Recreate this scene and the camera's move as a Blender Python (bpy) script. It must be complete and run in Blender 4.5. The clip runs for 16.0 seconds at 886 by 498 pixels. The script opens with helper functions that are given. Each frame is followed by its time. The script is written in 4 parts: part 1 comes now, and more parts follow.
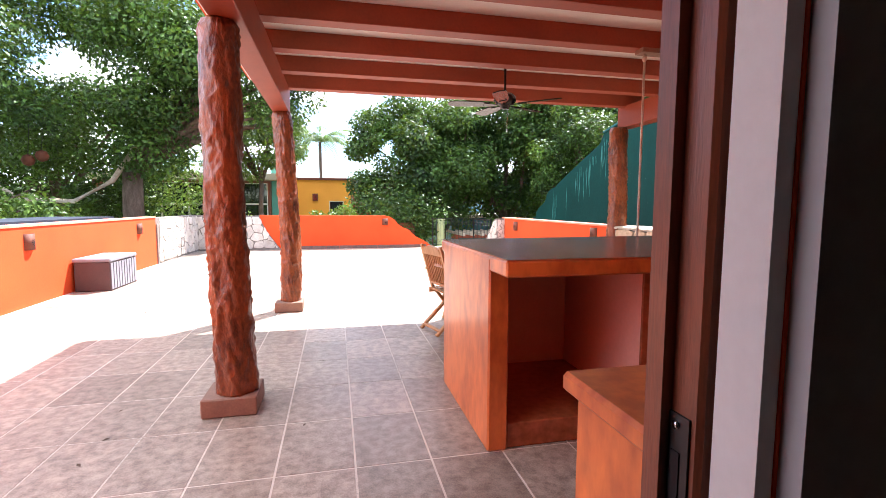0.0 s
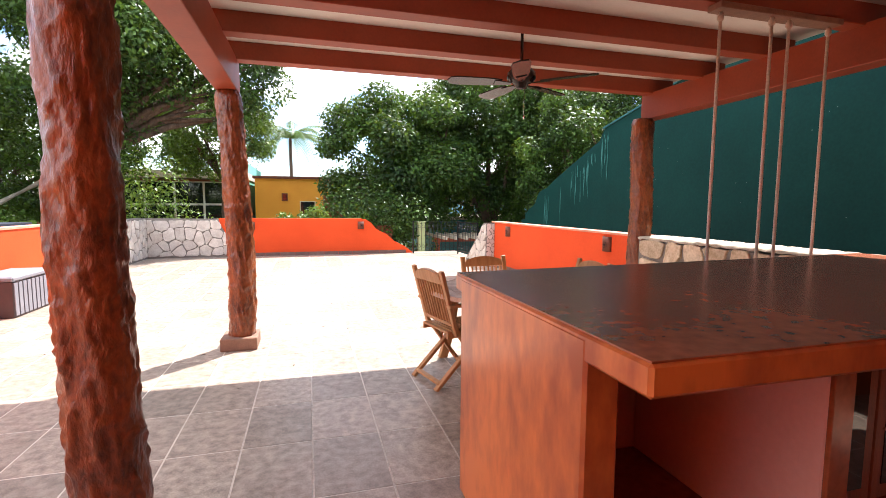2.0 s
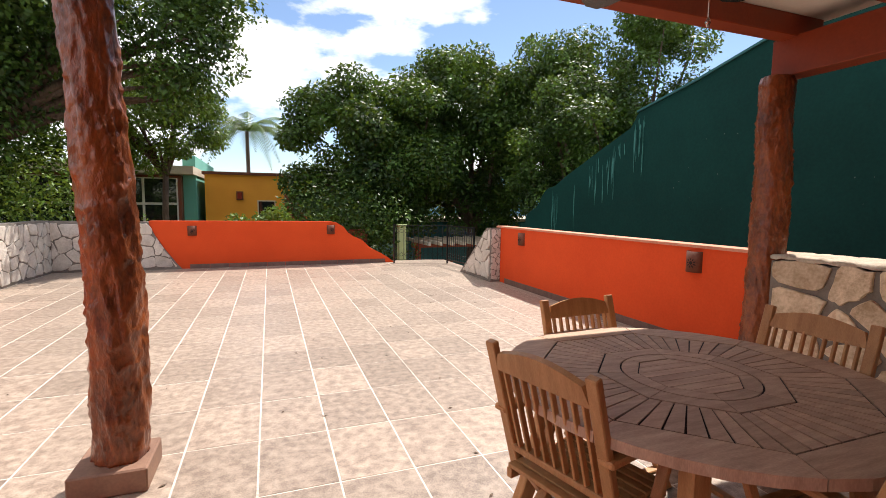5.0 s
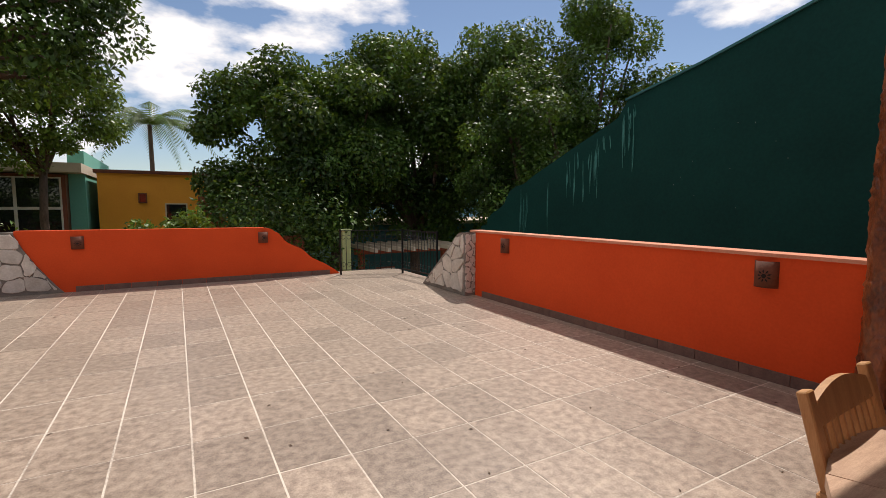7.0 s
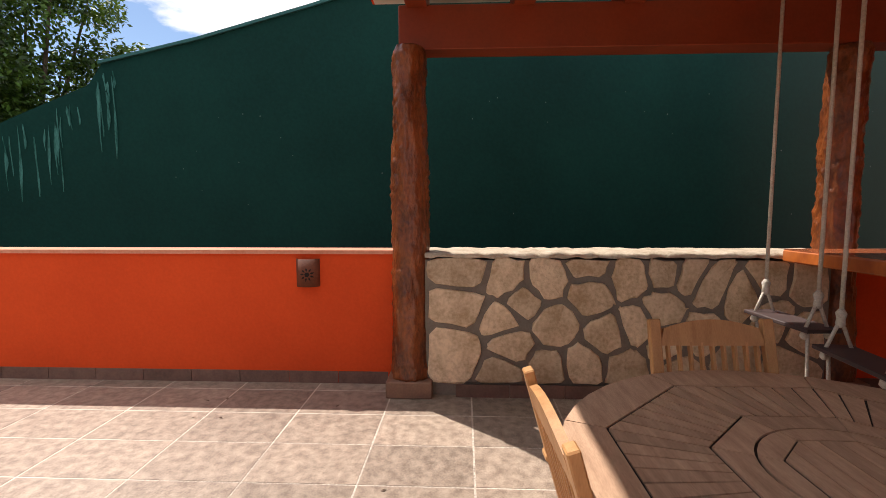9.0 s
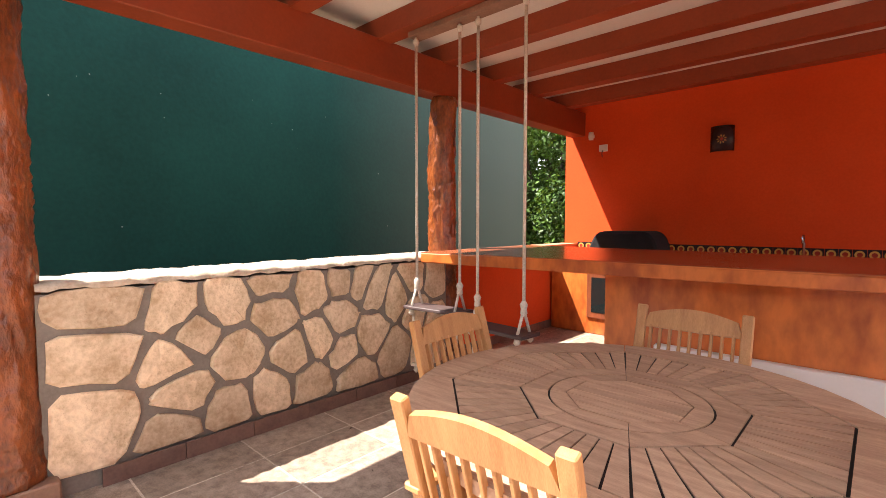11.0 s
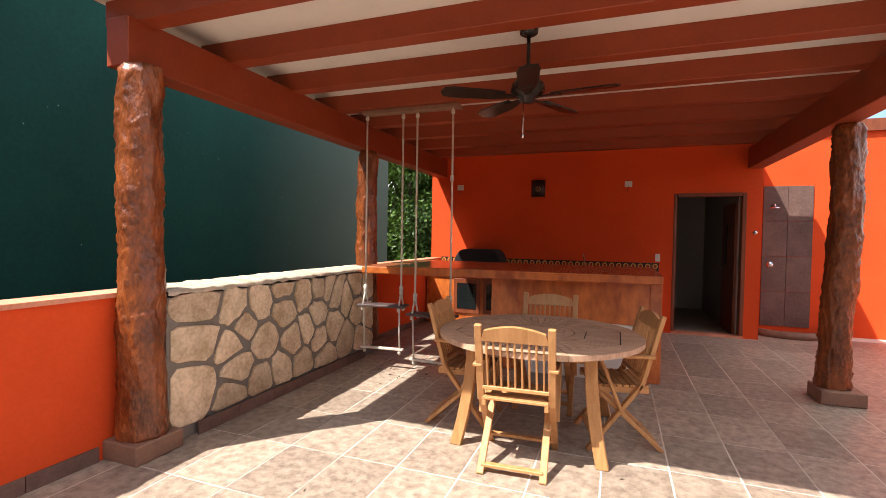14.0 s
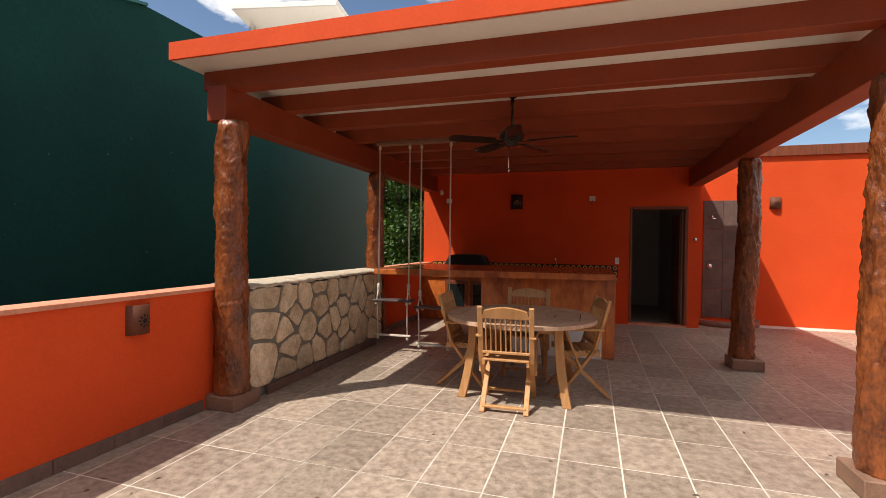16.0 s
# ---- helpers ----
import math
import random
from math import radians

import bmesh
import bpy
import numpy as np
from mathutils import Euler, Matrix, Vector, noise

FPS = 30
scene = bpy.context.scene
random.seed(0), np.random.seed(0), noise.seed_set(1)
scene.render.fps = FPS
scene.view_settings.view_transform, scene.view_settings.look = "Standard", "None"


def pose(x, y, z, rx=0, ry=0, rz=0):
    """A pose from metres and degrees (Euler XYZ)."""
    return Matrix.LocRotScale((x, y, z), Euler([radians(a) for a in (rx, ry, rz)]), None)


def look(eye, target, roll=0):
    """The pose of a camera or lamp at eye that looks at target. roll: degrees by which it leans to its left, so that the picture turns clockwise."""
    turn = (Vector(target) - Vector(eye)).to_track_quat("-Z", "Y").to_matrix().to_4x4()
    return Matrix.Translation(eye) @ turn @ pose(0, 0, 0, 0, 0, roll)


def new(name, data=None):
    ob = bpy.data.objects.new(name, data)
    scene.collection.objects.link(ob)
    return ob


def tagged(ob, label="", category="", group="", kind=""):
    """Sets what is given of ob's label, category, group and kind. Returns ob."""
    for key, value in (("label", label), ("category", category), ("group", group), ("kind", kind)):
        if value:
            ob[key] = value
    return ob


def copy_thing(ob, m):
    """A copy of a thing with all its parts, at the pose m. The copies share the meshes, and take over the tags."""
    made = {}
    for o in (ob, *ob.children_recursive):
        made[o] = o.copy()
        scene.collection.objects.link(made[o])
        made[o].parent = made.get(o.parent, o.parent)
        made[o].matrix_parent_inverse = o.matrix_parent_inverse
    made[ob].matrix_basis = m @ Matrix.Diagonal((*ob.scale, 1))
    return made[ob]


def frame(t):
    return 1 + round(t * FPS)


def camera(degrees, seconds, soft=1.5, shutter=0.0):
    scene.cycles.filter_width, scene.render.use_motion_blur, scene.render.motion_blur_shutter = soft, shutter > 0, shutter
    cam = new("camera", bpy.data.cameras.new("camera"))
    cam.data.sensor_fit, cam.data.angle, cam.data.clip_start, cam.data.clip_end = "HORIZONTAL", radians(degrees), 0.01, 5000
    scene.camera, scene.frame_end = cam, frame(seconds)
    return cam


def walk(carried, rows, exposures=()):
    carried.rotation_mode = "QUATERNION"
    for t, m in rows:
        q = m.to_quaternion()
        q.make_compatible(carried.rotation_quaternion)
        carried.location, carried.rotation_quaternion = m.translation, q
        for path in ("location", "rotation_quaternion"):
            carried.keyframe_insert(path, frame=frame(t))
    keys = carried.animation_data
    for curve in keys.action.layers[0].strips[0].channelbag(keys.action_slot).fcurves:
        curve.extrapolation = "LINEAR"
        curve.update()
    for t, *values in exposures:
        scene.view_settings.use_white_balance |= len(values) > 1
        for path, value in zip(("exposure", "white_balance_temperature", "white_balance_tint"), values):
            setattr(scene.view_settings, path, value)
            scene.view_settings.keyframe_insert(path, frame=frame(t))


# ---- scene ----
cam = camera(86.5, 16.0, soft=0.6)
PATH = [
    (0, (-0.353, -3.427, 1.362), (0.089, -1.485, 1.178), 0.2),
    (0.5, (-0.305, -3.041, 1.367), (0.149, -1.103, 1.174), 0.1),
    (1, (-0.292, -2.748, 1.378), (0.195, -0.819, 1.178), 0.2),
    (1.5, (-0.311, -2.419, 1.413), (0.213, -0.499, 1.216), 0.2),
    (2, (-0.269, -2.138, 1.442), (0.277, -0.223, 1.255), 0.3),
    (2.5, (-0.179, -1.794, 1.446), (0.394, 0.114, 1.265), 0.4),
    (3, (-0.157, -1.406, 1.429), (0.443, 0.493, 1.25), 0.4),
    (3.5, (-0.167, -1.037, 1.423), (0.463, 0.853, 1.245), 0.4),
    (4, (-0.175, -0.642, 1.433), (0.489, 1.237, 1.254), 0.5),
    (6.3, (-0.291, 1.199, 1.429), (0.458, 3.045, 1.247), 0.5),
    (6.5, (-0.315, 1.36, 1.407), (0.477, 3.189, 1.231), 0.5),
    (7, (-0.293, 1.748, 1.432), (0.685, 3.484, 1.256), -0.0),
    (7.5, (-0.216, 2.078, 1.422), (1.055, 3.613, 1.251), -0.8),
    (8, (-0.076, 2.279, 1.416), (1.526, 3.462, 1.234), -1.6),
    (8.5, (0.164, 2.437, 1.408), (2.035, 3.121, 1.229), -1.0),
    (9, (0.32, 2.58, 1.392), (2.311, 2.667, 1.214), -0.1),
    (9.5, (0.478, 2.746, 1.339), (2.407, 2.236, 1.199), -0.0),
    (10, (0.615, 2.784, 1.292), (2.383, 1.855, 1.178), -0.5),
    (12.3, (0.927, 4.065, 1.464), (1.831, 2.283, 1.369), 1.4),
    (12.5, (0.933, 4.202, 1.471), (1.79, 2.397, 1.385), 1.4),
    (13, (0.926, 4.517, 1.489), (1.727, 2.686, 1.413), 1.4),
    (13.5, (0.895, 4.862, 1.478), (1.622, 2.999, 1.413), 1.1),
    (14, (0.876, 5.178, 1.461), (1.57, 3.303, 1.405), 0.9),
    (14.5, (0.841, 5.505, 1.449), (1.511, 3.622, 1.401), 0.8),
    (15, (0.761, 5.832, 1.46), (1.403, 3.938, 1.412), 0.7),
    (15.5, (0.744, 6.134, 1.464), (1.36, 4.232, 1.426), 0.5),
    (16, (0.752, 6.411, 1.474), (1.35, 4.503, 1.446), 0.7),
]
EXPOSURES = [(0.0, 2.25, 6000, 15.0), (1.0, 1.95, 6150, 14.3), (1.5, 1.8, 6225, 14.0), (2.5, 1.65, 6375, 13.3), (3.5, 1.3, 6514, 13.1), (4.2, 1.1, 6604, 13.3), (6.3, 0.08, 6874, 13.9), (7.0, -0.05, 6900, 14.1), (8.0, -0.05, 6900, 14.2), (8.5, 0.0, 6900, 14.3), (9.0, 0.5, 6900, 14.4), (9.5, 0.85, 6900, 14.4), (10.0, 1.45, 6900, 14.5), (12.3, 2.1, 6900, 14.9), (13.0, 1.75, 6900, 15.0), (13.5, 1.5, 6800, 13.7), (14.5, 0.9, 6750, 11.5), (16.0, 0.35, 6850, 10.5)]
walk(cam, [(t, look(eye, target, roll)) for t, eye, target, roll in PATH], EXPOSURES)

# ---- light ----
SUN = Vector((0.46, 0.483, 1.0)).normalized()
world = bpy.data.worlds.new("sky")
scene.world = world
world.use_nodes = True
wn, wl = world.node_tree.nodes, world.node_tree.links
sky = wn.new("ShaderNodeTexSky")
sky.sky_type, sky.sun_disc = "NISHITA", False
sky.air_density, sky.dust_density, sky.ozone_density = 1.0, 0.15, 3.0
sky.sun_elevation = math.asin(SUN.z)
sky.sun_rotation = math.atan2(SUN.x, SUN.y)
coord = wn.new("ShaderNodeTexCoord")
stretch = wn.new("ShaderNodeMapping")
stretch.inputs["Scale"].default_value = (1.0, 1.0, 2.4)
cloud = wn.new("ShaderNodeTexNoise")
cloud.inputs["Scale"].default_value, cloud.inputs["Detail"].default_value, cloud.inputs["Roughness"].default_value = 2.1, 10.0, 0.54
ramp = wn.new("ShaderNodeValToRGB")
ramp.color_ramp.elements[0].position, ramp.color_ramp.elements[1].position = 0.475, 0.535
mix = wn.new("ShaderNodeMix")
mix.data_type = "RGBA"
mix.inputs[7].default_value = (10.5, 10.7, 11.0, 1.0)
wl.new(coord.outputs["Generated"], stretch.inputs["Vector"])
wl.new(stretch.outputs["Vector"], cloud.inputs["Vector"])
wl.new(cloud.outputs["Fac"], ramp.inputs["Fac"])
wl.new(ramp.outputs["Color"], mix.inputs[0])
wl.new(sky.outputs["Color"], mix.inputs[6])
wl.new(mix.outputs[2], wn["Background"].inputs["Color"])
wn["Background"].inputs["Strength"].default_value = 0.10
sun = new("sun", bpy.data.lights.new("sun", "SUN"))
sun.data.energy, sun.data.angle, sun.data.color = 4.5, radians(0.53), (1.0, 0.965, 0.91)
sun.matrix_world = look(SUN * 30, (0, 0, 0))


# ---- materials ----
def mat(name, color, rough=0.6, dark=None, scale=6.0, fine=60.0, bump=0.15, spec=0.4, metal=0.0, spread=(0.35, 0.7), vary=0.0, grain=(1, 1, 1), island=False, depth=0.01, coat=0.0):
    """Two scales of mottling between dark and color, with fine relief; vary shifts the value piece by piece."""
    m = bpy.data.materials.new(name)
    m.use_nodes = True
    n, l = m.node_tree.nodes, m.node_tree.links
    b = n["Principled BSDF"]
    tc, mp = n.new("ShaderNodeTexCoord"), n.new("ShaderNodeMapping")
    mp.inputs["Scale"].default_value = grain
    l.new(tc.outputs["Object"], mp.inputs["Vector"])
    big, small = n.new("ShaderNodeTexNoise"), n.new("ShaderNodeTexNoise")
    big.inputs["Scale"].default_value, big.inputs["Detail"].default_value, big.inputs["Roughness"].default_value = scale, 6, 0.6
    small.inputs["Scale"].default_value, small.inputs["Detail"].default_value = fine, 4
    oi = n.new("ShaderNodeObjectInfo")
    if vary:
        off = n.new("ShaderNodeVectorMath")
        off.operation = "MULTIPLY_ADD"
        off.inputs[1].default_value = (1, 1, 1)
        comb = n.new("ShaderNodeCombineXYZ")
        mul = n.new("ShaderNodeMath")
        mul.operation = "MULTIPLY"
        mul.inputs[1].default_value = 37.0
        l.new(oi.outputs["Random"], mul.inputs[0])
        for k in range(3):
            l.new(mul.outputs[0], comb.inputs[k])
        l.new(mp.outputs["Vector"], off.inputs[0])
        l.new(comb.outputs["Vector"], off.inputs[2])
        src = off.outputs["Vector"]
    else:
        src = mp.outputs["Vector"]
    l.new(src, big.inputs["Vector"])
    l.new(src, small.inputs["Vector"])
    add = n.new("ShaderNodeMath")
    add.operation = "MULTIPLY_ADD"
    add.inputs[1].default_value = 0.35
    l.new(small.outputs["Fac"], add.inputs[0])
    sc = n.new("ShaderNodeMath")
    sc.operation = "MULTIPLY"
    sc.inputs[1].default_value = 0.65
    l.new(big.outputs["Fac"], sc.inputs[0])
    l.new(sc.outputs[0], add.inputs[2])
    rp = n.new("ShaderNodeValToRGB")
    rp.color_ramp.elements[0].position, rp.color_ramp.elements[1].position = spread
    d = dark or tuple(c * 0.72 for c in color)
    rp.color_ramp.elements[0].color, rp.color_ramp.elements[1].color = (*d, 1), (*color, 1)
    l.new(add.outputs[0], rp.inputs["Fac"])
    col = rp.outputs["Color"]
    if vary or island:
        hsv = n.new("ShaderNodeHueSaturation")
        mr = n.new("ShaderNodeMapRange")
        v = vary or island
        mr.inputs[3].default_value, mr.inputs[4].default_value = 1 - v, 1 + v
        if island:
            geo = n.new("ShaderNodeNewGeometry")
            l.new(geo.outputs["Random Per Island"], mr.inputs[0])
        else:
            l.new(oi.outputs["Random"], mr.inputs[0])
        l.new(mr.outputs[0], hsv.inputs["Value"])
        l.new(col, hsv.inputs["Color"])
        col = hsv.outputs["Color"]
    l.new(col, b.inputs["Base Color"])
    b.inputs["Roughness"].default_value, b.inputs["Metallic"].default_value = rough, metal
    b.inputs["Specular IOR Level"].default_value = spec
    b.inputs["Coat Weight"].default_value = coat
    b.inputs["Coat Roughness"].default_value = 0.2
    if bump:
        bp = n.new("ShaderNodeBump")
        bp.inputs["Strength"].default_value, bp.inputs["Distance"].default_value = bump, depth
        l.new(add.outputs[0], bp.inputs["Height"])
        l.new(bp.outputs["Normal"], b.inputs["Normal"])
    return m


M = {}
M["orange"] = mat("orange_stucco", (0.76, 0.090, 0.019), 0.78, (0.64, 0.068, 0.014), 1.2, 45, 0.2, 0.2, depth=0.012)
M["coping"] = mat("salmon_coping", (0.74, 0.34, 0.22), 0.8, (0.55, 0.20, 0.11), 5, 50)
M["girder"] = mat("terracotta_beam", (0.31, 0.056, 0.018), 0.5, (0.23, 0.040, 0.013), 3, 40, 0.08, 0.4)
M["white"] = mat("white_plaster", (0.78, 0.74, 0.68), 0.85, (0.70, 0.66, 0.60), 2, 60, 0.08, 0.2)
M["log"] = mat("varnished_log", (0.31, 0.085, 0.022), 0.30, (0.085, 0.022, 0.008), 4.5, 40, 0.9, 0.5, spread=(0.38, 0.62), grain=(1.3, 1.3, 0.7), depth=0.025, coat=0.15)
M["plinth"] = mat("brown_plinth", (0.30, 0.17, 0.11), 0.6, (0.20, 0.11, 0.075), 9, 70)
M["tile"] = mat("floor_tile", (0.43, 0.338, 0.262), 0.40, (0.205, 0.153, 0.117), 17, 130, 0.5, 0.4, spread=(0.38, 0.62), vary=0.17, depth=0.004)
M["tile_far"] = mat("floor_tile_far", (0.43, 0.338, 0.262), 0.40, (0.205, 0.153, 0.117), 17, 130, 0.5, 0.4, spread=(0.38, 0.62), island=0.15, depth=0.004)
M["grout"] = mat("grout", (0.68, 0.60, 0.51), 0.9, (0.27, 0.22, 0.18), 0.45, 80, spread=(0.36, 0.52))
M["skirt"] = mat("skirting_tile", (0.22, 0.13, 0.10), 0.55, (0.13, 0.075, 0.06), 9, 60, vary=0.12)
M["green"] = mat("dark_green_render", (0.004, 0.051, 0.042), 0.75, (0.002, 0.031, 0.026), 0.8, 26, 0.25, 0.15, depth=0.02)
# the paler grey towards -y is bounced sunlight put into the wall's colour
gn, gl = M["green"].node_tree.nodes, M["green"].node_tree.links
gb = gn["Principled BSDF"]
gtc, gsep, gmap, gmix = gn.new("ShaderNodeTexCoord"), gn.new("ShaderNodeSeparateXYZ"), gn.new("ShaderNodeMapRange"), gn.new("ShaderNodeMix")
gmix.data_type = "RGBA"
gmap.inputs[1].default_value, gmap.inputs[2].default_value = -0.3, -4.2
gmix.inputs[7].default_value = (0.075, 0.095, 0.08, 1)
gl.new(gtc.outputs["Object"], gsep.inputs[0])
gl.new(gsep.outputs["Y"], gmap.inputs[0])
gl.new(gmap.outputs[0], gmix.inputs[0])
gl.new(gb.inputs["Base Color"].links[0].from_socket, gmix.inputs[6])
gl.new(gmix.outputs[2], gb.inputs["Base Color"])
M["teal"] = mat("teal_render", (0.03, 0.15, 0.15), 0.7, (0.02, 0.11, 0.11), 1.5, 30)
M["streak"] = mat("bleached_streak", (0.065, 0.25, 0.225), 0.8, (0.008, 0.078, 0.065), 6, 40, 0.0, 0.2, spread=(0.40, 0.62), grain=(3, 3, 0.6))
M["fleck"] = mat("chipped_paint", (0.22, 0.26, 0.24), 0.8, None, 9, 60, 0.0)
M["stone"] = mat("limestone", (0.76, 0.60, 0.42), 0.85, (0.46, 0.325, 0.195), 6, 38, 0.8, 0.25, spread=(0.36, 0.60), vary=0.20, depth=0.03)
M["mortar"] = mat("mortar", (0.27, 0.235, 0.195), 0.95, (0.18, 0.155, 0.13), 8, 60, 0.4)
M["whitestone"] = mat("pale_limestone", (0.72, 0.66, 0.58), 0.85, (0.48, 0.42, 0.35), 6, 38, 0.5, 0.25, vary=0.10, depth=0.02)
M["captop"] = mat("rough_cap", (0.66, 0.57, 0.45), 0.9, (0.40, 0.32, 0.23), 9, 50, 0.8, 0.2, depth=0.02)
M["teak"] = mat("teak", (0.60, 0.325, 0.135), 0.5, (0.38, 0.175, 0.062), 4, 70, 0.2, 0.4, grain=(6, 6, 0.9), vary=0.10, depth=0.003)
M["greyteak"] = mat("weathered_teak", (0.60, 0.40, 0.27), 0.55, (0.34, 0.205, 0.135), 5, 70, 0.25, 0.35, grain=(1, 7, 1), vary=0.13, depth=0.003)
M["barclay"] = mat("polished_burnt_cement", (0.70, 0.20, 0.042), 0.30, (0.34, 0.072, 0.017), 3.0, 14, 0.06, 0.5, spread=(0.38, 0.60), grain=(1, 1, 0.45), coat=0.3)
M["bartop"] = mat("dark_polished_cement", (0.44, 0.125, 0.048), 0.24, (0.20, 0.052, 0.022), 1.6, 22, 0.04, 0.4, spread=(0.36, 0.64), coat=0.2)
M["pink"] = mat("pink_plaster", (0.80, 0.42, 0.33), 0.7, (0.72, 0.36, 0.27), 2, 40, 0.05)
M["wood"] = mat("stained_wood", (0.30, 0.075, 0.028), 0.4, (0.13, 0.035, 0.015), 4, 60, 0.15, 0.5, grain=(6, 6, 0.6))
M["dark"] = mat("dim_interior_plaster", (0.50, 0.49, 0.46), 0.8, (0.43, 0.42, 0.39), 3, 40)
M["black"] = mat("black_iron", (0.012, 0.012, 0.013), 0.4, (0.006, 0.006, 0.006), 10, 60, 0.05)
M["cover"] = mat("black_fabric_cover", (0.014, 0.014, 0.016), 0.85, (0.006, 0.006, 0.007), 7, 90, 0.4)
M["fan"] = mat("dark_bronze", (0.035, 0.026, 0.022), 0.25, (0.018, 0.013, 0.011), 6, 50, 0.05, metal=0.2)
M["rope"] = mat("white_rope", (0.78, 0.72, 0.62), 0.9, (0.5, 0.44, 0.36), 60, 200, 0.6)
M["steel"] = mat("chrome", (0.7, 0.7, 0.7), 0.15, (0.6, 0.6, 0.6), 8, 60, 0.0, metal=1.0)
M["clay"] = mat("pierced_clay", (0.19, 0.060, 0.028), 0.7, (0.11, 0.033, 0.016), 8, 60, 0.3)
# near-black for hole interiors and the painted shade between the table slats
M["void"] = mat("hole_and_gap_shade", (0.02, 0.012, 0.01), 0.9, None, 8, 60, 0.0)
M["plasticgrey"] = mat("grey_plastic", (0.26, 0.25, 0.27), 0.5, (0.20, 0.19, 0.21), 4, 60, 0.05)
M["plastic_dark"] = mat("dark_brown_plastic", (0.09, 0.06, 0.058), 0.5, (0.065, 0.045, 0.042), 4, 60, 0.05)
M["whiteplastic"] = mat("white_plastic", (0.8, 0.79, 0.76), 0.35, (0.76, 0.75, 0.72), 4, 60, 0.0)
M["slate"] = mat("brown_slate", (0.20, 0.125, 0.10), 0.5, (0.085, 0.05, 0.043), 3, 30, 0.4, 0.4, spread=(0.3, 0.7), vary=0.15)
M["bark"] = mat("bark", (0.20, 0.145, 0.105), 0.9, (0.075, 0.05, 0.036), 5, 30, 0.9, 0.2, grain=(2, 2, 0.5), depth=0.05)
M["leaf"] = mat("leaf", (0.090, 0.175, 0.026), 0.48, (0.014, 0.038, 0.008), 0.55, 5, 0.0, 0.3, spread=(0.42, 0.60), island=0.55)
M["leaf_light"] = mat("leaf_light", (0.17, 0.27, 0.035), 0.42, (0.065, 0.13, 0.018), 1.0, 8, 0.0, 0.4, island=0.45)
for key, glow in (("leaf", (0.17, 0.25, 0.02, 1)), ("leaf_light", (0.30, 0.40, 0.04, 1))):
    # thin leaves let part of the sun through
    n, l = M[key].node_tree.nodes, M[key].node_tree.links
    thin, both = n.new("ShaderNodeBsdfTranslucent"), n.new("ShaderNodeMixShader")
    thin.inputs["Color"].default_value = glow
    both.inputs["Fac"].default_value = 0.16
    l.new(n["Principled BSDF"].outputs["BSDF"], both.inputs[1])
    l.new(thin.outputs["BSDF"], both.inputs[2])
    l.new(both.outputs["Shader"], n["Material Output"].inputs["Surface"])
M["ground"] = mat("garden_ground", (0.13, 0.115, 0.07), 0.95, (0.05, 0.075, 0.025), 0.4, 5, 0.5)
M["ochre"] = mat("ochre_render", (0.82, 0.36, 0.04), 0.8, (0.72, 0.29, 0.03), 0.8, 20)
M["mint"] = mat("mint_render", (0.16, 0.46, 0.36), 0.8, (0.12, 0.38, 0.30), 0.8, 20)
M["lime"] = mat("pale_lime_render", (0.48, 0.55, 0.26), 0.8, (0.38, 0.45, 0.2), 2, 20)
M["blue"] = mat("pale_blue_render", (0.22, 0.47, 0.60), 0.8, (0.17, 0.38, 0.5), 0.8, 20)
M["cream"] = mat("cream_render", (0.62, 0.53, 0.40), 0.8, (0.5, 0.42, 0.31), 0.8, 20)
M["navy"] = mat("navy_membrane", (0.028, 0.036, 0.055), 0.6, (0.018, 0.024, 0.038), 2, 30)
M["lamptile"] = mat("painted_tile", (0.035, 0.022, 0.025), 0.25, (0.02, 0.012, 0.014), 10, 60, 0.0)
M["yellowglaze"] = mat("yellow_glaze", (0.62, 0.40, 0.10), 0.25, (0.45, 0.26, 0.06), 20, 60, 0.0)
M["redglaze"] = mat("red_glaze", (0.35, 0.05, 0.03), 0.25, None, 20, 60, 0.0)


def glass_mat(name, tint, rough=0.03):
    m = bpy.data.materials.new(name)
    m.use_nodes = True
    b = m.node_tree.nodes["Principled BSDF"]
    b.inputs["Base Color"].default_value, b.inputs["Roughness"].default_value = (*tint, 1), rough
    b.inputs["Specular IOR Level"].default_value = 0.8
    return m


M["glass"] = glass_mat("dark_window_glass", (0.012, 0.016, 0.016))


# ---- building helpers ----
def mesh_ob(name, verts, faces, material, parent=None, label="", smooth=False):
    me = bpy.data.meshes.new(name)
    me.from_pydata([tuple(v) for v in verts], [], [tuple(f) for f in faces])
    me.materials.append(M[material] if isinstance(material, str) else material)
    if smooth:
        me.polygons.foreach_set("use_smooth", [True] * len(me.polygons))
    me.update()
    ob = new(name, me)
    if parent is not None:
        ob.parent = parent
    if label:
        ob["label"] = label
    return ob


def part(name, bm, material, parent=None, label="", smooth=False):
    me = bpy.data.meshes.new(name)
    bmesh.ops.recalc_face_normals(bm, faces=bm.faces)
    bm.to_mesh(me)
    bm.free()
    me.materials.append(M[material])
    if smooth:
        me.polygons.foreach_set("use_smooth", [True] * len(me.polygons))
    ob = new(name, me)
    if parent is not None:
        ob.parent = parent
    if label:
        ob["label"] = label
    return ob


